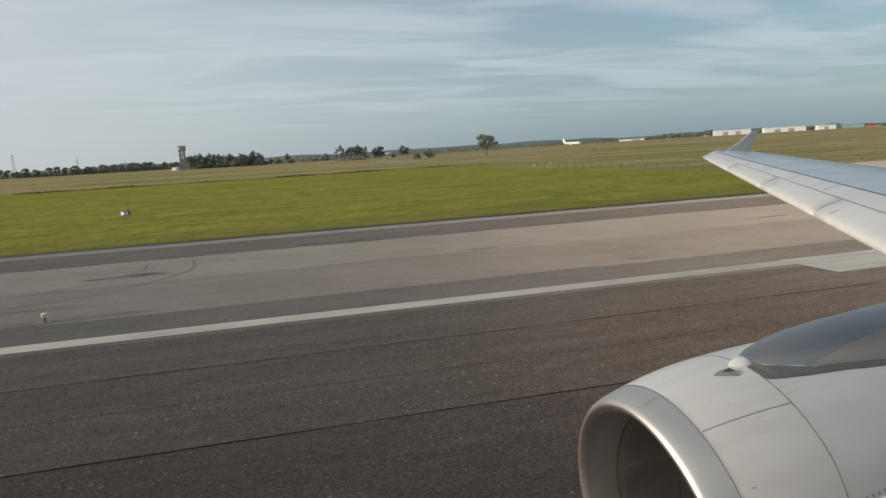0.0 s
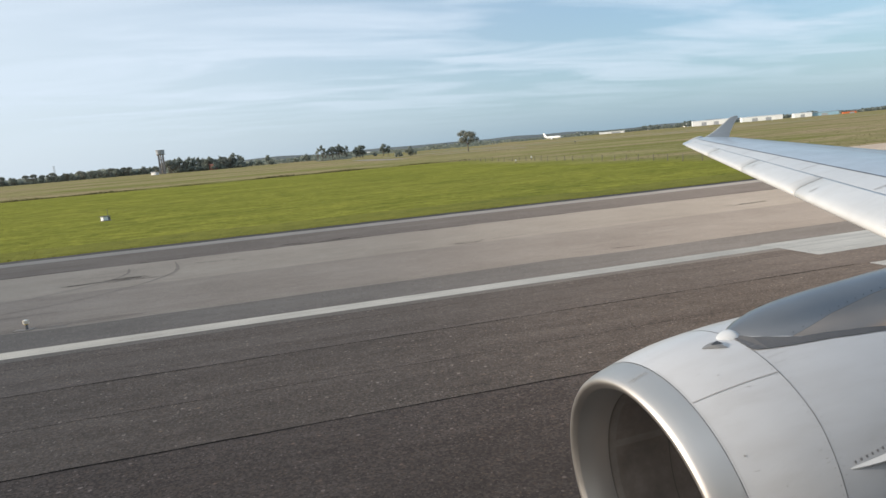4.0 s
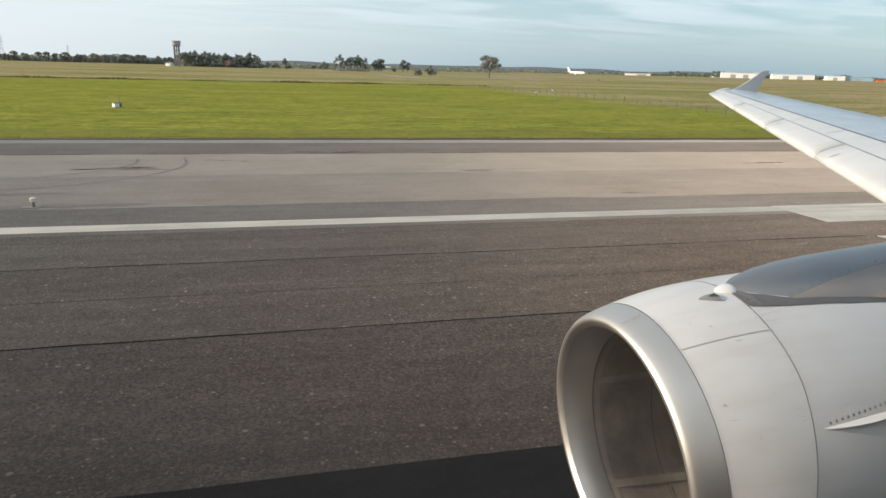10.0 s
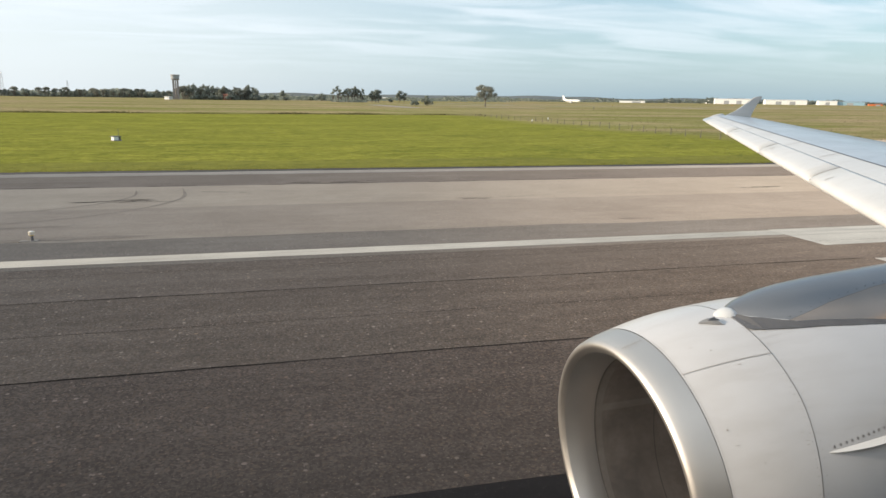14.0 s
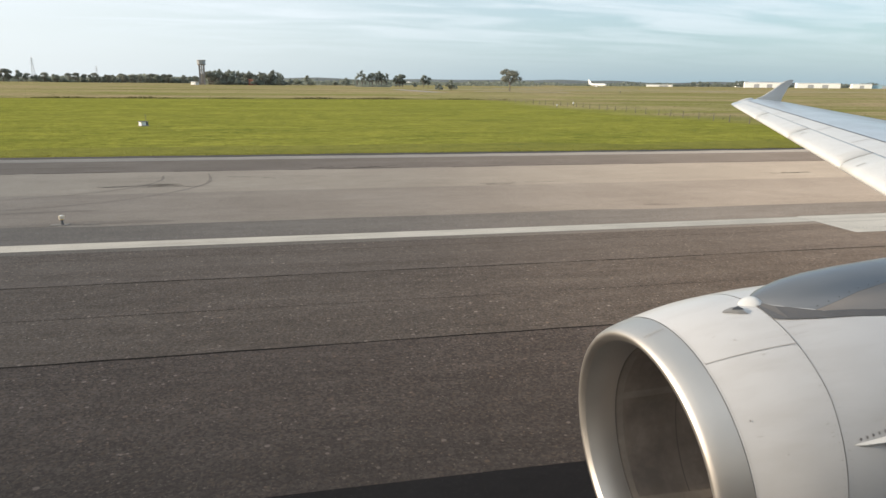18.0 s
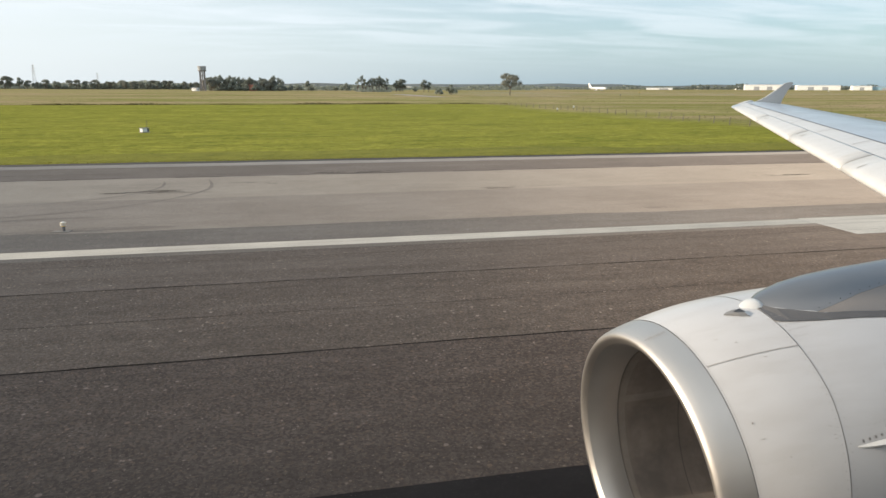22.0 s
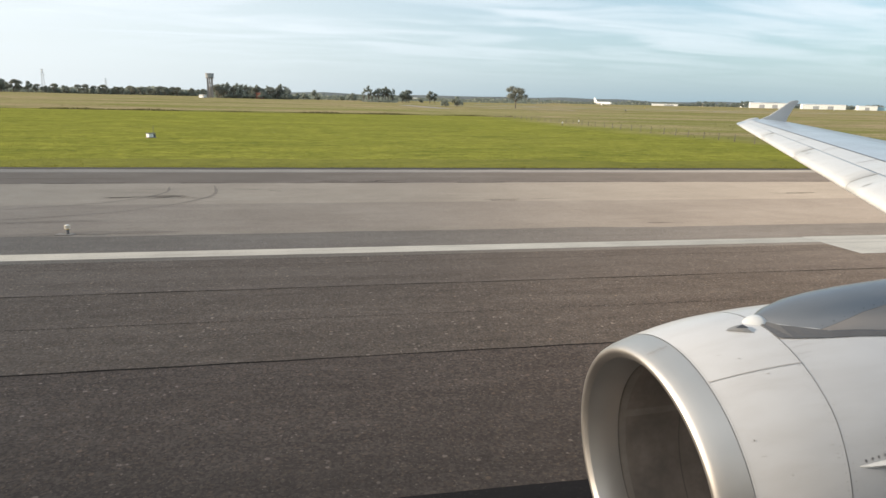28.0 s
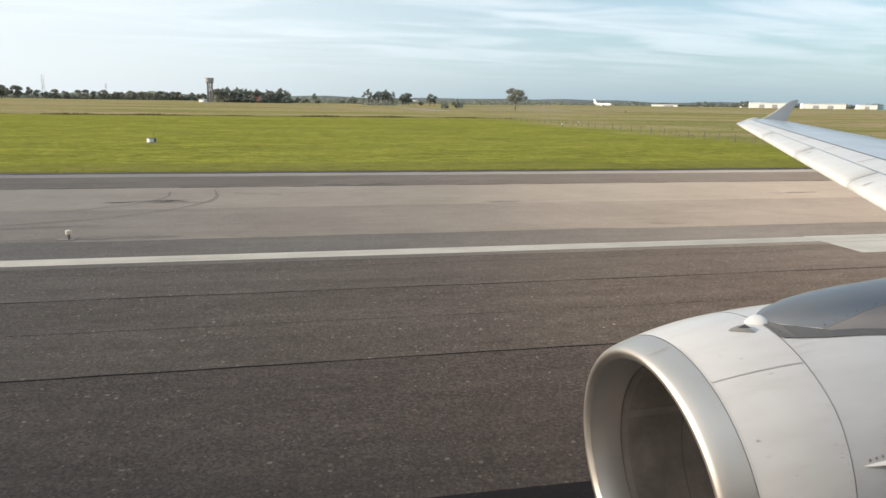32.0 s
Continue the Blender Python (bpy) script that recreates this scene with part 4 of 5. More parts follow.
        sv.append([(root.x, root.y, root.z + 0.008), (tip.x, tip.y, tip.z + 0.003), (tip.x, tip.y, tip.z - 0.003), (root.x, root.y, root.z - 0.008)])
    vv, fc = loft(sv, True, True)
    mesh_ob("strake", put(vv), fc, WING_WHITE, engine, False, "slim white leaf-shaped nacelle strake")
    for k in range(13):
        u = (k + 0.5) / 13
        c = skin(0.785 + 0.51 * u, 146.3 - 4.6 * u, 0.004)
        dv = [(c.x + 0.009 * math.cos(j * math.pi / 3), c.y + 0.005 * math.sin(j * math.pi / 3), c.z + 0.009 * math.sin(j * math.pi / 3)) for j in range(6)]
        mesh_ob("fastener", put(dv), [tuple(range(6))], LINE_GREY, engine)
    # scoop and blister at the pylon's foot
    sc = []
    for xr, d, wd, h in ((0.505, 94.0, 0.2, 0.004), (0.53, 94.2, 1.4, 0.012), (0.56, 94.9, 2.5, 0.02), (0.595, 95.5, 2.9, 0.021), (0.603, 95.6, 2.8, 0.004)):
        sc.append([tuple(skin(xr, d - wd, 0.003)), tuple(skin(xr, d - wd * 0.5, h)), tuple(skin(xr, d + wd * 0.5, h)), tuple(skin(xr + wd * 0.006, d + wd, 0.003))])
    v, fc = loft(sc, False)
    mesh_ob("vent_scoop", put(v), fc, SCOOP_GREY, engine, False, "grey diamond-shaped vent")
    v = [tuple(skin(0.545, 95.2, 0.0225)), tuple(skin(0.598, 94.0, 0.0235)), tuple(skin(0.604, 97.0, 0.0235))]
    mesh_ob("vent_mouth", put(v), [(0, 1, 2)], BLACK, engine, False, "dark opening of the vent")
    bm = bmesh.new()
    bmesh.ops.create_uvsphere(bm, u_segments=20, v_segments=12, radius=1.0)
    for v in bm.verts:         # egg: blunt behind, pointed in front
        k = 1 - 0.42 * max(0.0, -v.co.x) ** 1.5
        v.co = Vector((v.co.x * (1.1 if v.co.x < 0 else 0.62), v.co.y * k, v.co.z * k))
    bm.transform(Matrix.Translation((EX + 0.745, EY - 0.02, EZ + 1.135)) @ Matrix.Diagonal((0.1, 0.088, 0.058, 1)))
    if side:
        for v in bm.verts:
            v.co.y = 2 * CL - v.co.y
        bmesh.ops.reverse_faces(bm, faces=bm.faces)
    part("pylon_blister", bm, WING_PALE, engine, "white rounded fairing", True)
    # fan; its blades are near black, the inlet's shade put into their colour
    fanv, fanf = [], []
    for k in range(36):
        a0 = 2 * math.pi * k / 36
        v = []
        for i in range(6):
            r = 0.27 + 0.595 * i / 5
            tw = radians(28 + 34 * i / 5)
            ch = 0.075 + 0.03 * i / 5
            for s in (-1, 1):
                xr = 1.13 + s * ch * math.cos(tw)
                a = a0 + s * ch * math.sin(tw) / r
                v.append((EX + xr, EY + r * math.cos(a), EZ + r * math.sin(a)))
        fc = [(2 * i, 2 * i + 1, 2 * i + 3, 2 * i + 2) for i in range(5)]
        mesh_ob("fan_blade", put(v), fc, FAN_SHADED, engine, True)
    v, fc = loft([ring(xr, r, 32) for xr, r in ((0.62, 0.01), (0.66, 0.06), (0.75, 0.13), (0.88, 0.21), (1.0, 0.27), (1.1, 0.28))])
    mesh_ob("spinner", put(v), fc, DARK_GREY, engine, True)
    # added black disc closes the duct and stands in for the darkness behind
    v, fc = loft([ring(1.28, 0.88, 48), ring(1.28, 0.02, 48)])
    mesh_ob("fan_dark_disc", put(v), fc, BLACK, engine)
    for deg in (8, 62, -52, 170, 230):
        v = []
        for j in range(8):
            xr = 0.3 + 0.72 * j / 7
            r = float(np.interp(xr, [q[0] for q in DUCTP], [q[1] for q in DUCTP])) - 0.004
            for d in (deg - 2.2, deg + 2.2):
                lean = -0.095 * max(0.0, 1 - xr / 0.9) * r * math.sin(radians(d))
                v.append((EX + xr + lean, EY + r * math.cos(radians(d)), EZ + r * math.sin(radians(d))))
        mesh_ob("liner_splice", put(v), [(2 * j, 2 * j + 2, 2 * j + 3, 2 * j + 1) for j in range(7)], SPLICE, engine)
    # pylon
    PYX = (2.965, 3.007, 3.07, 3.131, 3.3, 3.5, 3.74, 4.02, 4.35, 4.8, 5.3, 6.2, 7.2, 8.2)
    PYW = (0.05, 0.13, 0.2, 0.25, 0.325, 0.37, 0.4, 0.415, 0.42, 0.4, 0.33, 0.25, 0.18, 0.05)
    PYT = (2.94, 2.962, 2.99, 3.013, 3.062, 3.1, 3.131, 3.16, 3.195, 3.24, 3.27, 3.2, 3.12, 3.05)
    PYB = (2.8, 2.65, 2.6, 2.58, 2.55, 2.55, 2.55, 2.55, 2.55, 2.55, 2.6, 2.5, 2.5, 2.8)

    SEAM_X, SEAM_A = (3.1, 3.3, 3.6, 4.0, 4.5, 5.2), (153, 141, 128, 118, 113, 111)

    def pylon_point(x, deg, lift=0.0):
        """A point of the pylon's rounded fairing; 90 is its ridge, 180 its inboard side."""
        w, zt, zb = (float(np.interp(x, PYX, t)) for t in (PYW, PYT, PYB))
        zc = min(2.72, (zt + zb) / 2)
        c, q = math.cos(radians(deg)), math.sin(radians(deg))
        z = zc + (zt - zc + lift) * q ** 0.9 if q > 0 else zc - (zc - zb) * abs(q)
        return (x, EY + (w + lift) * c, z)

    v, fc = loft([[pylon_point(x, 360 * k / 72) for k in range(72)] for x in PYX], True, True)
    pyl = mesh_ob("pylon", put(v), fc, PYLON_METAL, engine, True, "blue-grey smooth pylon fairing")
    # metal band below a riveted seam; its tan tint paints the sunlit ground's reflection
    rows = []
    for k in range(22):
        x = 3.1 + 2.1 * k / 21
        top = float(np.interp(x, SEAM_X, SEAM_A))
        rows.append([pylon_point(x, 168 + (top - 168) * j / 9, 0.004) for j in range(10)])
    v, fc = loft(rows, False)
    mesh_ob("pylon_glint_band", put(v), fc, PYLON_TAN_GLINT, engine, True, "metal band on the pylon side, tinted brown as reflected ground")
    def pylon_line(pts, name="panel_gap", mat=LINE_DARK, w=0.5):
        vv = []
        for x, d in pts:
            vv += [pylon_point(x, d - w, 0.007), pylon_point(x, d + w, 0.007)]
        mesh_ob(name, put(vv), [(2 * q, 2 * q + 2, 2 * q + 3, 2 * q + 1) for q in range(len(pts) - 1)], mat, engine)
    pylon_line([(3.1 + 0.1 * k, float(np.interp(3.1 + 0.1 * k, SEAM_X, SEAM_A))) for k in range(21)], w=0.2)
    for x0 in (4.3,):
        vv = []
        for k in range(13):
            vv += [pylon_point(x0 + 0.004 * k, 158 - 5.5 * k, 0.006), pylon_point(x0 + 0.004 * k + 0.0045, 158 - 5.5 * k, 0.007)]
        mesh_ob("panel_gap", put(vv), [(2 * q, 2 * q + 2, 2 * q + 3, 2 * q + 1) for q in range(12)], LINE_DARK, engine)
    for k in range(24):
        x = 3.3 + 0.08 * k
        d = float(np.interp(x, SEAM_X, SEAM_A)) - 3.5
        c0 = Vector(pylon_point(x, d, 0.007))
        dv = [(c0.x + 0.005 * math.cos(q * math.pi / 3), c0.y, c0.z + 0.004 * math.sin(q * math.pi / 3)) for q in range(6)]
        mesh_ob("fastener", put(dv), [tuple(range(6))], LINE_DARK, engine)
    # grey apron where the fairing meets the cowl
    sv2 = []
    for k in range(24):
        x = 2.962 + 2.0 * k / 23
        r = float(np.interp(x - EX, [q[0] for q in COWL + FAN + REV[:3]], [q[1] for q in COWL + FAN + REV[:3]]))
        y1 = float(np.interp(x, (2.962, 3.02, 3.22, 3.68, 4.3, 5.0), (0.275, 0.3, 0.342, 0.392, 0.415, 0.41)))
        y0 = max(0.02, y1 - float(np.interp(x, (2.96, 3.05, 3.3, 4.2), (0.27, 0.15, 0.06, 0.04))))
        sv2 += [(x, EY - y0, EZ + math.sqrt((r + 0.012) ** 2 - y0 * y0)), (x, EY - y1, EZ + math.sqrt((r + 0.005) ** 2 - y1 * y1))]
    mesh_ob("pylon_apron", put(sv2), [(2 * i, 2 * i + 1, 2 * i + 3, 2 * i + 2) for i in range(23)], APRON_GREY, engine, False, "grey sealing strip along the foot of the pylon")
    # main gear
    gy = CL + 3.8
    rods = [rod_bm((9.0, gy, 0.55), (9.0, gy, 3.0), 0.13, 0.14, 12), rod_bm((9.0, gy - 0.5, 0.58), (9.0, gy + 0.5, 0.58), 0.09, 0.09, 10)]
    bm = joined(*rods)
    if side:
        for w in bm.verts:
            w.co.y = 2 * CL - w.co.y
        bmesh.ops.reverse_faces(bm, faces=bm.faces)
    gear = on_plane(part("main_gear_leg", bm, STEEL))
    for s in (-0.46, 0.46):
        yy = gy + s if not side else 2 * CL - gy - s
        bm = rod_bm((9.0, yy - 0.2, 0.585), (9.0, yy + 0.2, 0.585), 0.585, 0.585, 32)
        bmesh.ops.bevel(bm, geom=[e for e in bm.edges if abs((e.verts[0].co - e.verts[1].co).y) < 0.01], offset=0.08, segments=3, affect="EDGES")
        part("tyre", bm, RUBBER, gear, "", True)

# nose gear, fin and tailplane
bm = rod_bm((-3.8, CL, 0.4), (-3.8, CL, 2.2), 0.09, 0.1, 12)
ng = on_plane(part("nose_gear_leg", bm, STEEL))
for s in (-0.25, 0.25):
    part("tyre", rod_bm((-3.8, CL + s - 0.11, 0.385), (-3.8, CL + s + 0.11, 0.385), 0.385, 0.385, 24), RUBBER, ng)


def slab(name, a, b, mat, t=0.16):
    """A tapered tail surface from its root chord a to its tip chord b, as ((x, y, z), chord)."""
    rings = []
    for (p, c), th in ((a, t), (b, t * 0.45)):
        upright = abs(b[0][2] - a[0][2]) > abs(b[0][1] - a[0][1])
        rr = []
        for k in range(14):
            an = 2 * math.pi * k / 14
            u = 0.5 - 0.5 * math.cos(an)
            h = th * math.sin(an) * (1 - 0.55 * u)
            rr.append((p[0] + c * u, p[1] + (h if upright else 0), p[2] + (0 if upright else h)))
        rings.append(rr)
    v, fc = loft(rings, True, True)
    return on_plane(mesh_ob(name, v, fc, mat, smooth=True))


slab("tail_fin", ((20.6, CL, 5.5), 6.2), ((26.2, CL, 11.7), 2.2), FUSELAGE_WHITE, 0.3)
slab("tailplane", ((23.2, CL + 0.5, 4.9), 3.6), ((26.2, CL + 6.2, 5.5), 1.4), WING_GREY)
slab("tailplane", ((23.2, CL - 0.5, 4.9), 3.6), ((26.2, CL - 6.2, 5.5), 1.4), WING_GREY)

# ---- the field ----
rng = np.random.default_rng(11)


def blades(name, px, py, pz, size, mat, n_blade=3, label="", cat="grass", lean=0.5):
    """Loose tufts: a few upright leaf triangles at each place."""
    m = len(px)
    px, py, pz, size = (np.repeat(np.asarray(a, float), n_blade) for a in (px, py, pz, size))
    ang = rng.uniform(0, 2 * np.pi, m * n_blade)
    hw = size * rng.uniform(0.25, 0.6, m * n_blade)
    hh = size * rng.uniform(0.6, 1.2, m * n_blade)
    lx, ly = rng.normal(0, lean, m * n_blade) * size, rng.normal(0, lean, m * n_blade) * size
    a = np.stack([px - np.cos(ang) * hw, py - np.sin(ang) * hw, pz], 1)
    b = np.stack([px + np.cos(ang) * hw, py + np.sin(ang) * hw, pz], 1)
    c = np.stack([px + lx, py + ly, pz + hh], 1)
    v = np.stack([a, b, c], 1).reshape(-1, 3)
    f = np.arange(len(v)).reshape(-1, 3)
    ob = raw_ob(name, v.tolist(), f.tolist(), mat)
    return tagged(ob, label, cat, kind="stuff")


# grass fringe along the pavement, then tufts over the near field
n1 = 9000
blades("grass_fringe", rng.uniform(-70, 110, n1), 43.4 + np.abs(rng.normal(0, 0.5, n1)), np.full(n1, -0.06), rng.uniform(0.03, 0.08, n1), TUFT, 3, "uneven grass fringe along the pavement edge")
n2 = 34000
ty = 42.5 + 75 * rng.uniform(0, 1, n2) ** 1.6
tx = rng.uniform(-0.62, 1.35, n2) * ty
keep = tx < 84
blades("grass_tufts", tx[keep], ty[keep], np.full(keep.sum(), -0.06), rng.uniform(0.02, 0.05, keep.sum()), TUFT, 3, "short bright green grass tufts on the field")
n3 = 5200
sx = rng.uniform(-260, 60, n3)
blades("ditch_scrub", sx, 188 + rng.normal(0, 1.1, n3) + 0.8 * np.sin(sx * 0.05), np.full(n3, -0.06), rng.uniform(0.15, 0.5, n3) * (0.75 + 0.25 * np.sin(sx * 0.11) + 0.3 * np.sin(sx * 0.31)), SCRUB, 3, "line of dark dry scrub along a ditch", "scrub")
n4 = 16000
wy = 70 + 330 * rng.uniform(0, 1, n4) ** 1.2
wx = rng.uniform(-0.7, 1.4, n4) * wy
keep = (wy > 190) | (wx > 54)
blades("rough_grass", wx[keep], wy[keep], np.full(keep.sum(), -0.06), rng.uniform(0.05, 0.15, keep.sum()), SCRUB, 3, "rough dry grass beyond the fence")


def marker_box(x, y):
    e = tagged(empty("equipment_box", x, y, -0.06), "white and grey equipment box with thin mast on grass", "equipment box")
    part("plinth", box_bm(-0.65, 0.65, -0.45, 0.45, 0, 0.1, 0.01), TOWER_CONC, e)
    part("cabinet", box_bm(-0.55, 0.2, -0.35, 0.35, 0.1, 0.62, 0.02), WHITE_PAINT, e, "white painted cabinet")
    part("side_unit", box_bm(0.2, 0.6, -0.3, 0.3, 0.1, 0.55, 0.02), DARK_GREY, e, "grey side unit")
    part("lid", box_bm(-0.68, 0.66, -0.44, 0.44, 0.62, 0.7, 0.01), DARK_GREY, e, "dark overhanging lid")
    part("mast", rod_bm((0.5, 0.1, 0.7), (0.5, 0.1, 1.75), 0.03, 0.02, 8), DARK_GREY, e)
    return e


field_box = marker_box(-14.3, 73.5)
field_box.scale = (0.66, 0.66, 0.66)
field_box.rotation_euler = (0, 0, radians(42))

# fence between the mown and the rough ground
fence_line = tagged(empty("field_fence", 47.5, 58, -0.06), "weathered wire fence with wooden posts across the field", "fence")
post_me, fx = None, []
for k in range(34):
    y = 58 + 3.7 * k
    fx.append((53.2 + 0.03 * (y - 72) * (1 if y < 130 else 0) + (1.74 - 0.05 * (y - 130) if y >= 130 else 0) + 0.15 * math.sin(k * 2.1), y))
for k, (x, y) in enumerate(fx):
    if post_me is None:
        ob = part("post", rod_bm((0, 0, 0), (0.01, 0, 0.95), 0.05, 0.042, 7), WOOD_POST, fence_line)
        post_me = ob.data
    else:
        ob = new("post", post_me)
        ob.parent = fence_line
    ob.location = (x - 47.5, y - 58, 0)
    ob.rotation_euler = (random.uniform(-0.05, 0.05), random.uniform(-0.05, 0.05), 0)
for h in (0.35, 0.6, 0.85):
    v, fc = [], []
    for x, y in fx:
        v += [(x - 47.5 - 0.004, y - 58, h), (x - 47.5 + 0.004, y - 58, h), (x - 47.5, y - 58, h + 0.007)]
    for i in range(len(fx) - 1):
        for j in range(3):
            a, b = 3 * i + j, 3 * i + (j + 1) % 3
            fc.append((a, b, b + 3, a + 3))
    mesh_ob("wire", v, fc, WOOD_POST, fence_line)


# ---- trees ----
def tree_parts(seed, height, spread, kind, leaf):
    """One tree at the origin: tapered trunk and limbs, and a crown of leaf clumps with gaps."""
    rnd = random.Random(seed)
    e = empty("tree")
    base = height * {"umbrella": 0.42, "round": 0.25, "tall": 0.2, "bush": 0.05}[kind]
    rods = [rod_bm((0, 0, -0.1), (0.02 * height, 0, base), 0.03 * height, 0.02 * height, 8)]
    centres = []
    n_limb = {"umbrella": 8, "round": 7, "tall": 7, "bush": 5}[kind]
    for k in range(n_limb):
        a = 2 * math.pi * k / n_limb + rnd.uniform(-0.3, 0.3)
        if kind == "umbrella":
            reach, up = spread * rnd.uniform(0.45, 1.0), height * rnd.uniform(0.5, 0.92)
        elif kind == "tall":
            reach, up = spread * rnd.uniform(0.3, 0.8), height * rnd.uniform(0.3, 0.85)
        elif kind == "bush":
            reach, up = spread * rnd.uniform(0.3, 0.9), height * rnd.uniform(0.3, 0.7)
        else:
            reach, up = spread * rnd.uniform(0.3, 0.75), height * rnd.uniform(0.3, 0.82)
        tip = (reach * math.cos(a), reach * math.sin(a), up)
        rods.append(rod_bm((0.01 * height, 0, base * rnd.uniform(0.7, 1.0)), tip, 0.013 * height, 0.005 * height, 6))
        centres.append(tip)
        centres.append((tip[0] * 0.55, tip[1] * 0.55, up + height * rnd.uniform(0.0, 0.1)))
    centres.append((0, 0, height * 0.88))
    tr = part("trunk", joined(*rods), BARK, e)
    r = np.random.default_rng(seed)
    vs = []
    for c in centres:
        size = spread * r.uniform(0.24, 0.42)
        m = 190
        d = r.normal(0, 1, (m, 3))
        d /= np.linalg.norm(d, axis=1)[:, None]
        p = np.array(c) + d * size * r.uniform(0.45, 1.0, (m, 1)) * (1, 1, 0.85 if kind != "tall" else 1.1)
        s = size * r.uniform(0.08, 0.22, (m, 1))
        t1 = np.cross(d, r.normal(0, 1, (m, 3)))
        t1 /= np.linalg.norm(t1, axis=1)[:, None] + 1e-6
        t2 = np.cross(d, t1) + r.normal(0, 0.3, (m, 3))
        vs.append(np.stack([p - t1 * s, p + t2 * s * 0.7, p + t1 * s, p - t2 * s * 0.7], 1))
    v = np.concatenate(vs).reshape(-1, 3)
    v[:, 2] = np.maximum(v[:, 2], 0.02)
    f = np.arange(len(v)).reshape(-1, 4)
    raw_ob("crown", v.tolist(), f.tolist(), leaf, e)
    return e


KINDS = [("umbrella", 11.5, 6.6, LEAF_GREY, "tall grey-green tree with a broad layered crown"), ("round", 11.0, 5.0, LEAF, "dark green tree with round crown"),
         ("tall", 15.0, 3.4, LEAF, "tall slim dark green tree"), ("bush", 4.0, 3.2, LEAF, "low dark green bush"),
         ("umbrella", 14.0, 5.0, LEAF, "dark pine with a flat spreading crown"), ("round", 13.0, 6.4, LEAF_GREY, "broad leafy grey-green tree")]
templates = {}


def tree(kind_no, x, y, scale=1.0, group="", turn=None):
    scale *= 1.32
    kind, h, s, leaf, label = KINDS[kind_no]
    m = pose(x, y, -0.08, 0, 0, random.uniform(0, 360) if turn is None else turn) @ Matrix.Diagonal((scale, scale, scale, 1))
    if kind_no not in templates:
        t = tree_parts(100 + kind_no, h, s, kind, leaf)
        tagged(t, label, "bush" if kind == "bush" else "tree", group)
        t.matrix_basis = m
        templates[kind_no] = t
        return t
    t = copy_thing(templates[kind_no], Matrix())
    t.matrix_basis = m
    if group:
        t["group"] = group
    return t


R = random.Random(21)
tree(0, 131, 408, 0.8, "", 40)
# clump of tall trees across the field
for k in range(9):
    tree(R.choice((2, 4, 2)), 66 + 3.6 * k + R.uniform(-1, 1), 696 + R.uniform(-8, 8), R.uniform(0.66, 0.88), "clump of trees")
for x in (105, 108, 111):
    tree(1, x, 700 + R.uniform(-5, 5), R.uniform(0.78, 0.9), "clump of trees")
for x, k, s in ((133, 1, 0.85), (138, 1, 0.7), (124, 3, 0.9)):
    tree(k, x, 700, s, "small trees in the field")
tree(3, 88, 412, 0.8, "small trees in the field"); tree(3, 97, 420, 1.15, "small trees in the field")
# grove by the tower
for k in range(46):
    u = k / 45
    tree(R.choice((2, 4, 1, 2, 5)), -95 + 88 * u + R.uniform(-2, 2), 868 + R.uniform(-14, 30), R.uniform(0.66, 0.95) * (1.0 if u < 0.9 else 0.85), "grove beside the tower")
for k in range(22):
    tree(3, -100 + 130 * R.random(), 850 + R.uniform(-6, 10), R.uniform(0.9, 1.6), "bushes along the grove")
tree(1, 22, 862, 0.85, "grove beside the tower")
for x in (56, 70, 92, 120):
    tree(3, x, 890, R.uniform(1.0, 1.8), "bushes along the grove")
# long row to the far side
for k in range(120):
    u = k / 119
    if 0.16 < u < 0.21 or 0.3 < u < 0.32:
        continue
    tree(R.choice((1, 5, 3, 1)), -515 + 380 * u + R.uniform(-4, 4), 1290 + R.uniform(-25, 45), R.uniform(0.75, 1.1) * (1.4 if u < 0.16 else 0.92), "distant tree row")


def woods(name, x0, x1, y, h, label, seed, dens=1.2):
    """Far woods: a long belt of leaf clumps with an uneven top."""
    r = np.random.default_rng(seed)
    m = int((x1 - x0) * dens)
    cx = r.uniform(x0, x1, m)
    top = h * (0.55 + 0.25 * np.sin(cx * 0.013 + seed) + 0.2 * np.sin(cx * 0.041) + r.uniform(-0.15, 0.15, m))
    cz = top * r.uniform(0.05, 1.0, m)
    cy = y + r.uniform(-25, 25, m)
    s = r.uniform(0.12, 0.26, m) * h
    ang = r.uniform(0, np.pi, m)
    a = np.stack([np.cos(ang) * s * 2.2, np.sin(ang) * s, r.normal(0, 0.3, m) * s], 1)
    b = np.stack([r.normal(0, 0.3, m) * s, r.normal(0, 0.3, m) * s, s], 1)
    p = np.stack([cx, cy, np.maximum(cz, s)], 1)
    v = np.stack([p - a, p - b, p + a, p + b], 1).reshape(-1, 3)
    f = np.arange(len(v)).reshape(-1, 4)
    ob = raw_ob(name, v.tolist(), f.tolist(), LEAF)
    return tagged(ob, label, "woods", kind="stuff")


woods("far_woods", -900, 3600, 2450, 15, "distant dark belt of woods on the horizon", 4)
woods("far_woods", -700, 900, 1750, 11, "low distant woods behind the field", 7, 0.9)
woods("far_woods", 1000, 3000, 1980, 17, "dark trees behind the hangars", 9, 1.0)
woods("tree_belt", -420, -110, 1345, 13, "grey-green belt of trees behind the distant row", 17, 7.0)
woods("tree_belt", -620, -420, 1500, 11, "thin belt of trees behind the distant row", 19, 3.0)
woods("tree_belt", -98, -4, 905, 10, "dense dark trees of the grove", 23, 9.0)
woods("hedge", -12, 150, 960, 6, "low dark hedge running on from the grove", 25, 5.0)
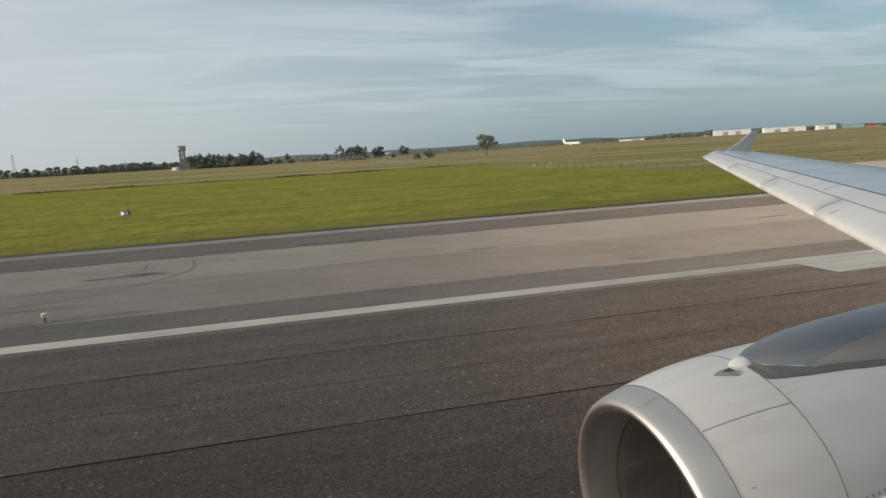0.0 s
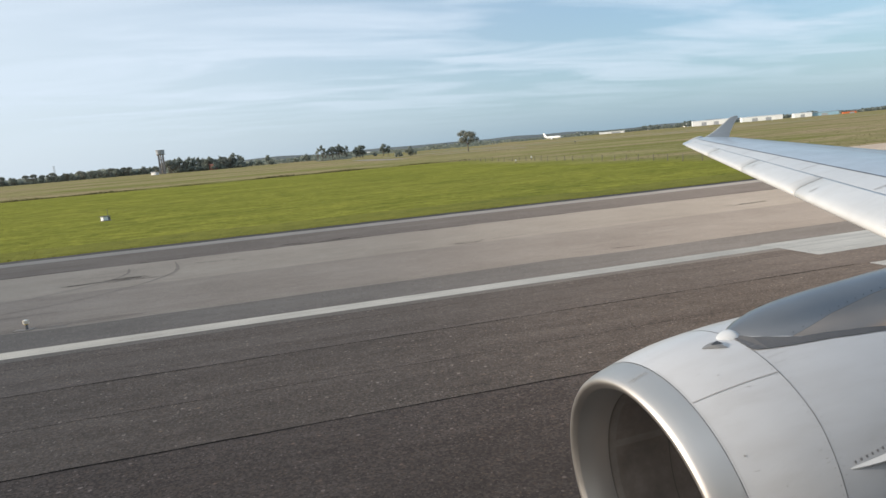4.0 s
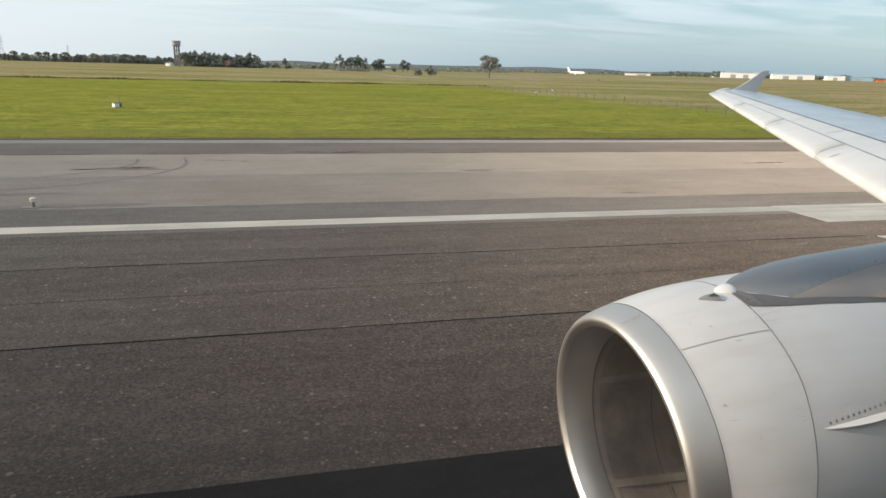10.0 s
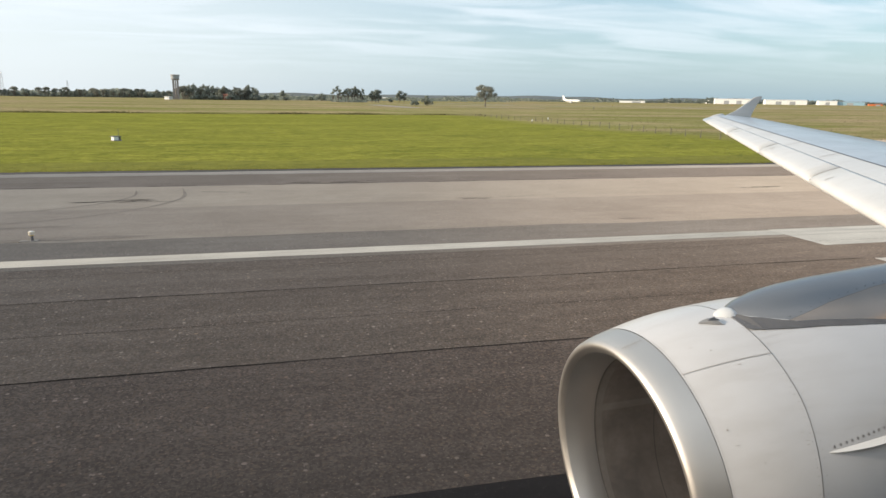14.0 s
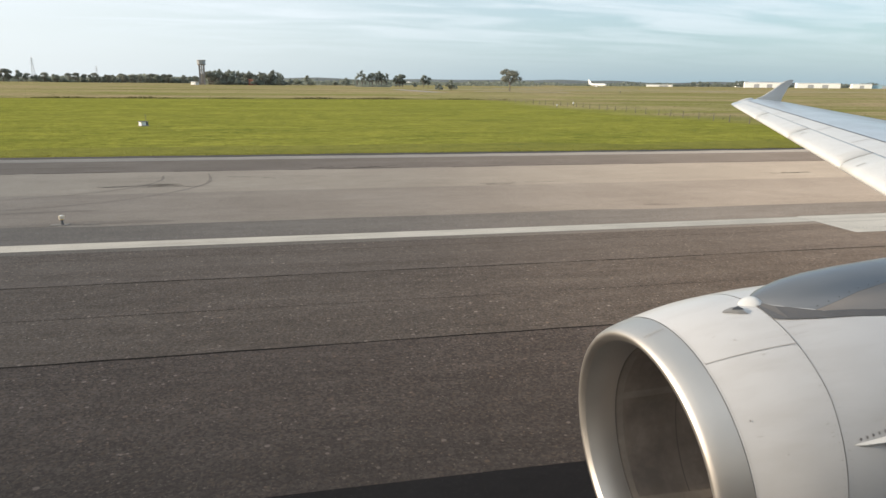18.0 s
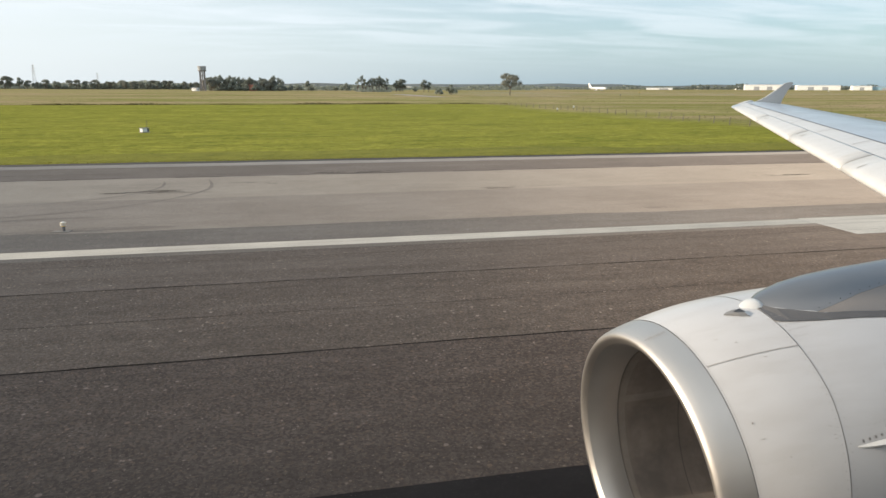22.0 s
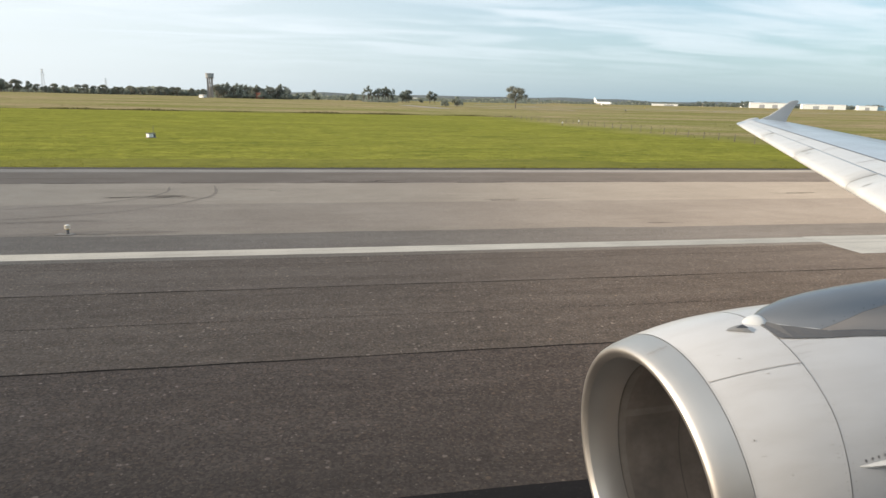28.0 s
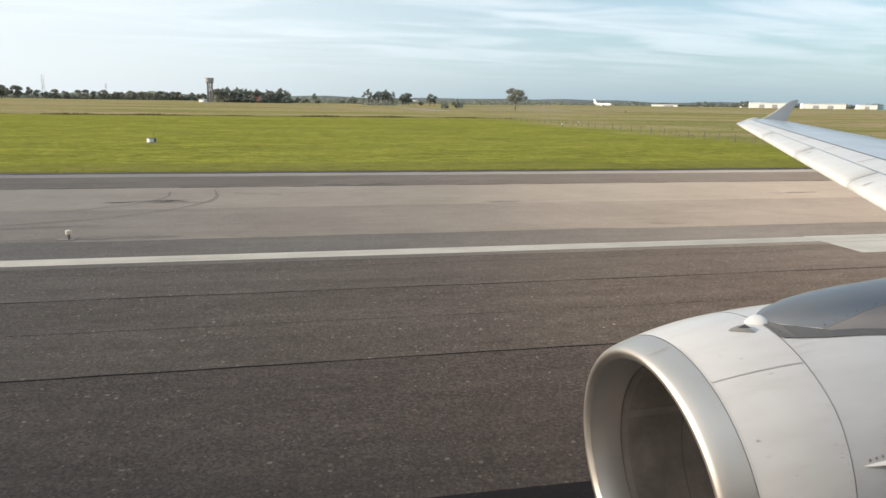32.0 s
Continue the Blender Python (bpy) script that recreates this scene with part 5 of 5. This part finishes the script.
woods("hedge", 66, 99, 704, 5, "undergrowth beneath the clump of trees", 29, 7.0)
woods("hedge", 30, 420, 1150, 5, "low dark hedge across the far field", 13, 1.6)


def hills(name, x0, x1, y, h, seed):
    v, f = [], []
    m = 90
    for i in range(m + 1):
        x = x0 + (x1 - x0) * i / m
        top = h * (0.5 + 0.3 * noise.noise((x * 0.0012, seed, 0)) + 0.25 * noise.noise((x * 0.004, seed, 3))) * math.sin(math.pi * i / m) ** 0.5
        for q, (dy, k) in enumerate(((-260, -0.02), (-120, 0.55), (0, 1.0), (260, 0.4))):
            v.append((x, y + dy, max(top, 0.2) * k - (0.5 if q == 0 else 0) - 0.6 * (i in (0, m))))
    for i in range(m):
        for j in range(3):
            a = i * 4 + j
            f.append((a, a + 4, a + 5, a + 1))
    ob = mesh_ob(name, v, f, HILL, None, True)
    return tagged(ob, "low hazy hills on the horizon", "hills", kind="structure")


hills("backdrop_hills", -2600, 3700, 3300, 42, 2)
hills("backdrop_hills_far", 1250, 4300, 2900, 44, 8)


# ---- buildings ----
def hangar(x, y, w, d, h, mat, label, doors=4):
    e = tagged(empty("hangar", x, y, -0.06), label, "building", "airport buildings")
    e.rotation_euler = (0, 0, radians(-33))
    w *= 1.0 / (math.cos(radians(33)) + 0.75 * math.sin(radians(33)))
    part("wall", box_bm(0, w, 0, d, 0, h * 0.9, 0.0), mat, e)
    v = [(-1, -1, h * 0.9), (w + 1, -1, h * 0.9), (w + 1, d + 1, h * 0.9), (-1, d + 1, h * 0.9), (-1, d / 2, h), (w + 1, d / 2, h)]
    mesh_ob("roof", v, [(0, 1, 5, 4), (3, 4, 5, 2), (0, 4, 3), (1, 2, 5), (0, 3, 2, 1)], GREY_ROOF if mat is BLUE_CLAD else mat, e)
    for k in range(doors):
        x0 = w * (0.08 + 0.84 * k / doors)
        part("door", box_bm(x0, x0 + w * 0.84 / doors * 0.82, -0.25, 0.0, 0, h * 0.62), GREY_ROOF if k % 2 else mat, e)
    return e


hangar(1211, 1690, 118, 60, 15, WHITE_CLAD, "long white hangar across the airfield", 5)
hangar(1376, 1690, 132, 60, 14, WHITE_CLAD, "long white hangar across the airfield", 5)
hangar(1585, 1720, 60, 40, 13, WHITE_CLAD, "white block beside the hangars", 3)
hangar(1630, 1700, 90, 50, 11, BLUE_CLAD, "low blue-clad airport building", 3)
hangar(1960, 1640, 210, 60, 16, WHITE_CLAD, "very long white hangar", 6)
hangar(840, 1880, 60, 25, 6, WHITE_CLAD, "low white building far across the field", 2)
hangar(1010, 1860, 90, 25, 6, WHITE_CLAD, "low white building far across the field", 2)
hangar(290, 1820, 26, 14, 7, WHITE_CLAD, "small white building far across the field", 2)
hangar(-110, 846, 8, 6, 3.6, WHITE_CLAD, "small white hut at the foot of the tower", 1)
hangar(-47, 852, 9, 6, 7, RED_WALL, "small brick-red house among the trees", 1)
hangar(1540, 1500, 40, 12, 5, ORANGE, "low orange sheds beside the apron", 2)


def watch_tower(x, y):
    e = tagged(empty("watch_tower", x, y, -0.06), "concrete water tower on open legs with a wide head", "tower")
    for sx in (-1, 1):
        for sy in (-1, 1):
            part("leg", box_bm(sx * 2.3 - 0.75, sx * 2.3 + 0.75, sy * 2.3 - 0.75, sy * 2.3 + 0.75, 0, 22), TOWER_CONC, e)
    for z in (5.5, 11, 16.5):
        for s in (-1, 1):
            part("beam", box_bm(-1.8, 1.8, s * 2.3 - 0.3, s * 2.3 + 0.3, z, z + 0.7), TOWER_CONC, e)
            part("beam", box_bm(s * 2.3 - 0.3, s * 2.3 + 0.3, -1.8, 1.8, z, z + 0.7), TOWER_CONC, e)
    part("shaft", rod_bm((0, 0, 0), (0, 0, 22), 0.7, 0.7, 12), TOWER_CONC, e)
    part("floor_slab", rod_bm((0, 0, 22), (0, 0, 23), 4.4, 5.0, 16), TOWER_CONC, e)
    part("cabin", rod_bm((0, 0, 23), (0, 0, 27), 4.3, 4.8, 16), GREY_ROOF, e, "grey tower head")
    part("roof", rod_bm((0, 0, 27), (0, 0, 27.6), 5.0, 4.9, 16), TOWER_CONC, e)
    return e


watch_tower(-97.5, 850)


def lattice_mast(x, y, h):
    e = tagged(empty("lattice_mast", x, y, -0.06), "thin steel lattice mast above the trees", "mast")
    w0, w1 = h * 0.075, h * 0.015
    cs = [(-1, -1), (1, -1), (1, 1), (-1, 1)]
    for cx, cy in cs:
        part("leg", rod_bm((cx * w0, cy * w0, 0), (cx * w1, cy * w1, h), 0.3, 0.2, 5), STEEL, e)
    rods = []
    for k in range(9):
        z0, z1 = h * k / 9, h * (k + 1) / 9
        a, b = w0 + (w1 - w0) * k / 9, w0 + (w1 - w0) * (k + 1) / 9
        for i in range(4):
            c0, c1 = cs[i], cs[(i + 1) % 4]
            rods.append(rod_bm((c0[0] * a, c0[1] * a, z0), (c1[0] * b, c1[1] * b, z1), 0.14, 0.14, 4))
    part("bracing", joined(*rods), STEEL, e)
    for z, w in ((h * 0.74, 6), (h * 0.86, 5), (h * 0.97, 3.5)):
        part("crossarm", rod_bm((-w, 0, z), (w, 0, z), 0.3, 0.3, 5), STEEL, e)
    return e


lattice_mast(-563, 1750, 52)
lattice_mast(-640, 2600, 50)


def far_jet(x, y, heading):
    e = tagged(empty("parked_jet", x, y, -0.06), "white airliner far across the airfield", "aircraft")
    e.matrix_basis = pose(x, y, -0.06, 0, 0, heading)
    rings = []
    for xx, r, zc in ((-18, 0.1, 3.4), (-17.4, 0.9, 3.5), (-16, 1.6, 3.7), (-13, 2.0, 3.9), (8, 2.0, 3.9), (13, 1.4, 4.4), (17, 0.5, 4.9)):
        rings.append([(xx, r * math.cos(2 * math.pi * k / 14), zc + r * math.sin(2 * math.pi * k / 14)) for k in range(14)])
    v, f = loft(rings, True, True)
    mesh_ob("fuselage", v, f, WHITE_PAINT, e, True)
    for s in (-1, 1):
        mesh_ob("wing", [(-3, s * 1.5, 2.9), (3.5, s * 1.5, 2.9), (6, s * 17, 4.2), (4.4, s * 17, 4.2), (-3, s * 1.5, 3.4), (3.5, s * 1.5, 3.2), (6, s * 17, 4.35), (4.4, s * 17, 4.35)],
                [(0, 1, 2, 3), (4, 7, 6, 5), (0, 3, 7, 4), (1, 5, 6, 2), (3, 2, 6, 7), (0, 4, 5, 1)], WING_GREY, e)
        part("engine", rod_bm((-5.0, s * 5.7, 1.9), (-1.8, s * 5.7, 1.9), 1.1, 0.9, 14), WHITE_PAINT, e)
        mesh_ob("tailplane", [(13.2, s * 0.6, 5), (16, s * 0.6, 5), (17.4, s * 6, 5.4), (16.2, s * 6, 5.4), (13.2, s * 0.6, 5.2), (16, s * 0.6, 5.2), (17.4, s * 6, 5.5), (16.2, s * 6, 5.5)],
                [(0, 1, 2, 3), (4, 7, 6, 5), (0, 3, 7, 4), (1, 5, 6, 2), (3, 2, 6, 7), (0, 4, 5, 1)], WING_GREY, e)
        part("main_gear", rod_bm((1, s * 3.6, 0), (1, s * 3.6, 2.5), 0.55, 0.3, 8), DARK_GREY, e)
    mesh_ob("tail_fin", [(10.5, -0.15, 5.2), (16.5, -0.15, 5.2), (18.6, -0.1, 11.6), (16.3, -0.1, 11.6), (10.5, 0.15, 5.2), (16.5, 0.15, 5.2), (18.6, 0.1, 11.6), (16.3, 0.1, 11.6)],
            [(0, 1, 2, 3), (4, 7, 6, 5), (0, 3, 7, 4), (1, 5, 6, 2), (3, 2, 6, 7), (0, 4, 5, 1)], WHITE_PAINT, e)
    part("nose_gear", rod_bm((-12, 0, 0), (-12, 0, 2.3), 0.35, 0.2, 8), DARK_GREY, e)
    return e


far_jet(461, 1000, 114)


# pale roads and small fittings out on the airfield
for x, y, ln, wd, turn in ((125, 367, 52, 9, -30), (188, 620, 14, 140, 9), (286, 425, 26, 8, 14)):
    ob = tagged(part("concrete_strip", box_bm(-ln / 2, ln / 2, -wd / 2, wd / 2, -0.3, -0.034), CONCRETE), "pale old concrete strip in the rough grass", "pavement", kind="structure")
    ob.matrix_basis = pose(x, y, 0, 0, 0, turn)
tagged(part("road", box_bm(66, 75, 330, 470, -0.3, -0.035), CONCRETE), "pale concrete service road across the field", "road", kind="structure")
tagged(part("far_taxiway", box_bm(90, 900, 470, 486, -0.3, -0.035), CONCRETE), "pale far taxiway across the airfield", "taxiway", kind="structure")
tagged(part("far_taxiway_edge", box_bm(150, 1500, 640, 652, -0.3, -0.035), SHOULDER_LIGHT), "pale strip of pavement far across the airfield", "taxiway", kind="structure")


def marker_post(x, y, h, mat, label):
    e = tagged(empty("marker_post", x, y, -0.06), label, "marker", "field markers")
    part("post", rod_bm((0, 0, 0), (0, 0, h * 0.6), 0.06, 0.05, 8), WOOD_POST, e)
    part("panel", box_bm(-0.14 * h, 0.14 * h, -0.05, 0.05, h * 0.6, h, 0.01), mat, e)
    return e


for x, y, h, mat, label in ((49.1, 123.6, 0.75, WHITE_PAINT, "small white marker board on a post"), (56.3, 132.9, 0.9, WHITE_PAINT, "small white marker board on a post"),
                            (150, 300, 1.6, DARK_GREY, "small dark marker board on a post"),
                            (250, 470, 1.8, YELLOW, "yellow taxiway sign on posts"), (420, 560, 2.2, ORANGE, "orange airfield marker on posts"), (560, 640, 2.4, WHITE_PAINT, "white airfield marker on posts")):
    marker_post(x, y, h, mat, label)


# town on the rise far behind the airfield
def town_building(x, y, w, d, h, mat, label):
    e = tagged(empty("town_building", x, y, -0.06), label, "building", "distant town")
    part("wall", box_bm(0, w, 0, d, 0, h), mat, e)
    part("roof", box_bm(-0.6, w + 0.6, -0.6, d + 0.6, h, h + 0.8), GREY_ROOF, e)
    for k in range(max(2, int(w / 9))):
        for f in range(max(1, int(h / 6))):
            part("window", box_bm(3 + 9 * k, 6 + 9 * k, -0.15, 0.0, 2 + 6 * f, 4.4 + 6 * f), GLASS, e)
    return e


T = random.Random(77)
for k in range(20):
    town_building(1150 + 105 * k + T.uniform(-35, 35), 2250 + T.uniform(-60, 90), T.uniform(18, 44), T.uniform(14, 22), T.uniform(6, 11),
                  T.choice((WHITE_CLAD, TOWER_CONC, WHITE_PAINT, CREAM_WALL)), "pale block of a distant town")
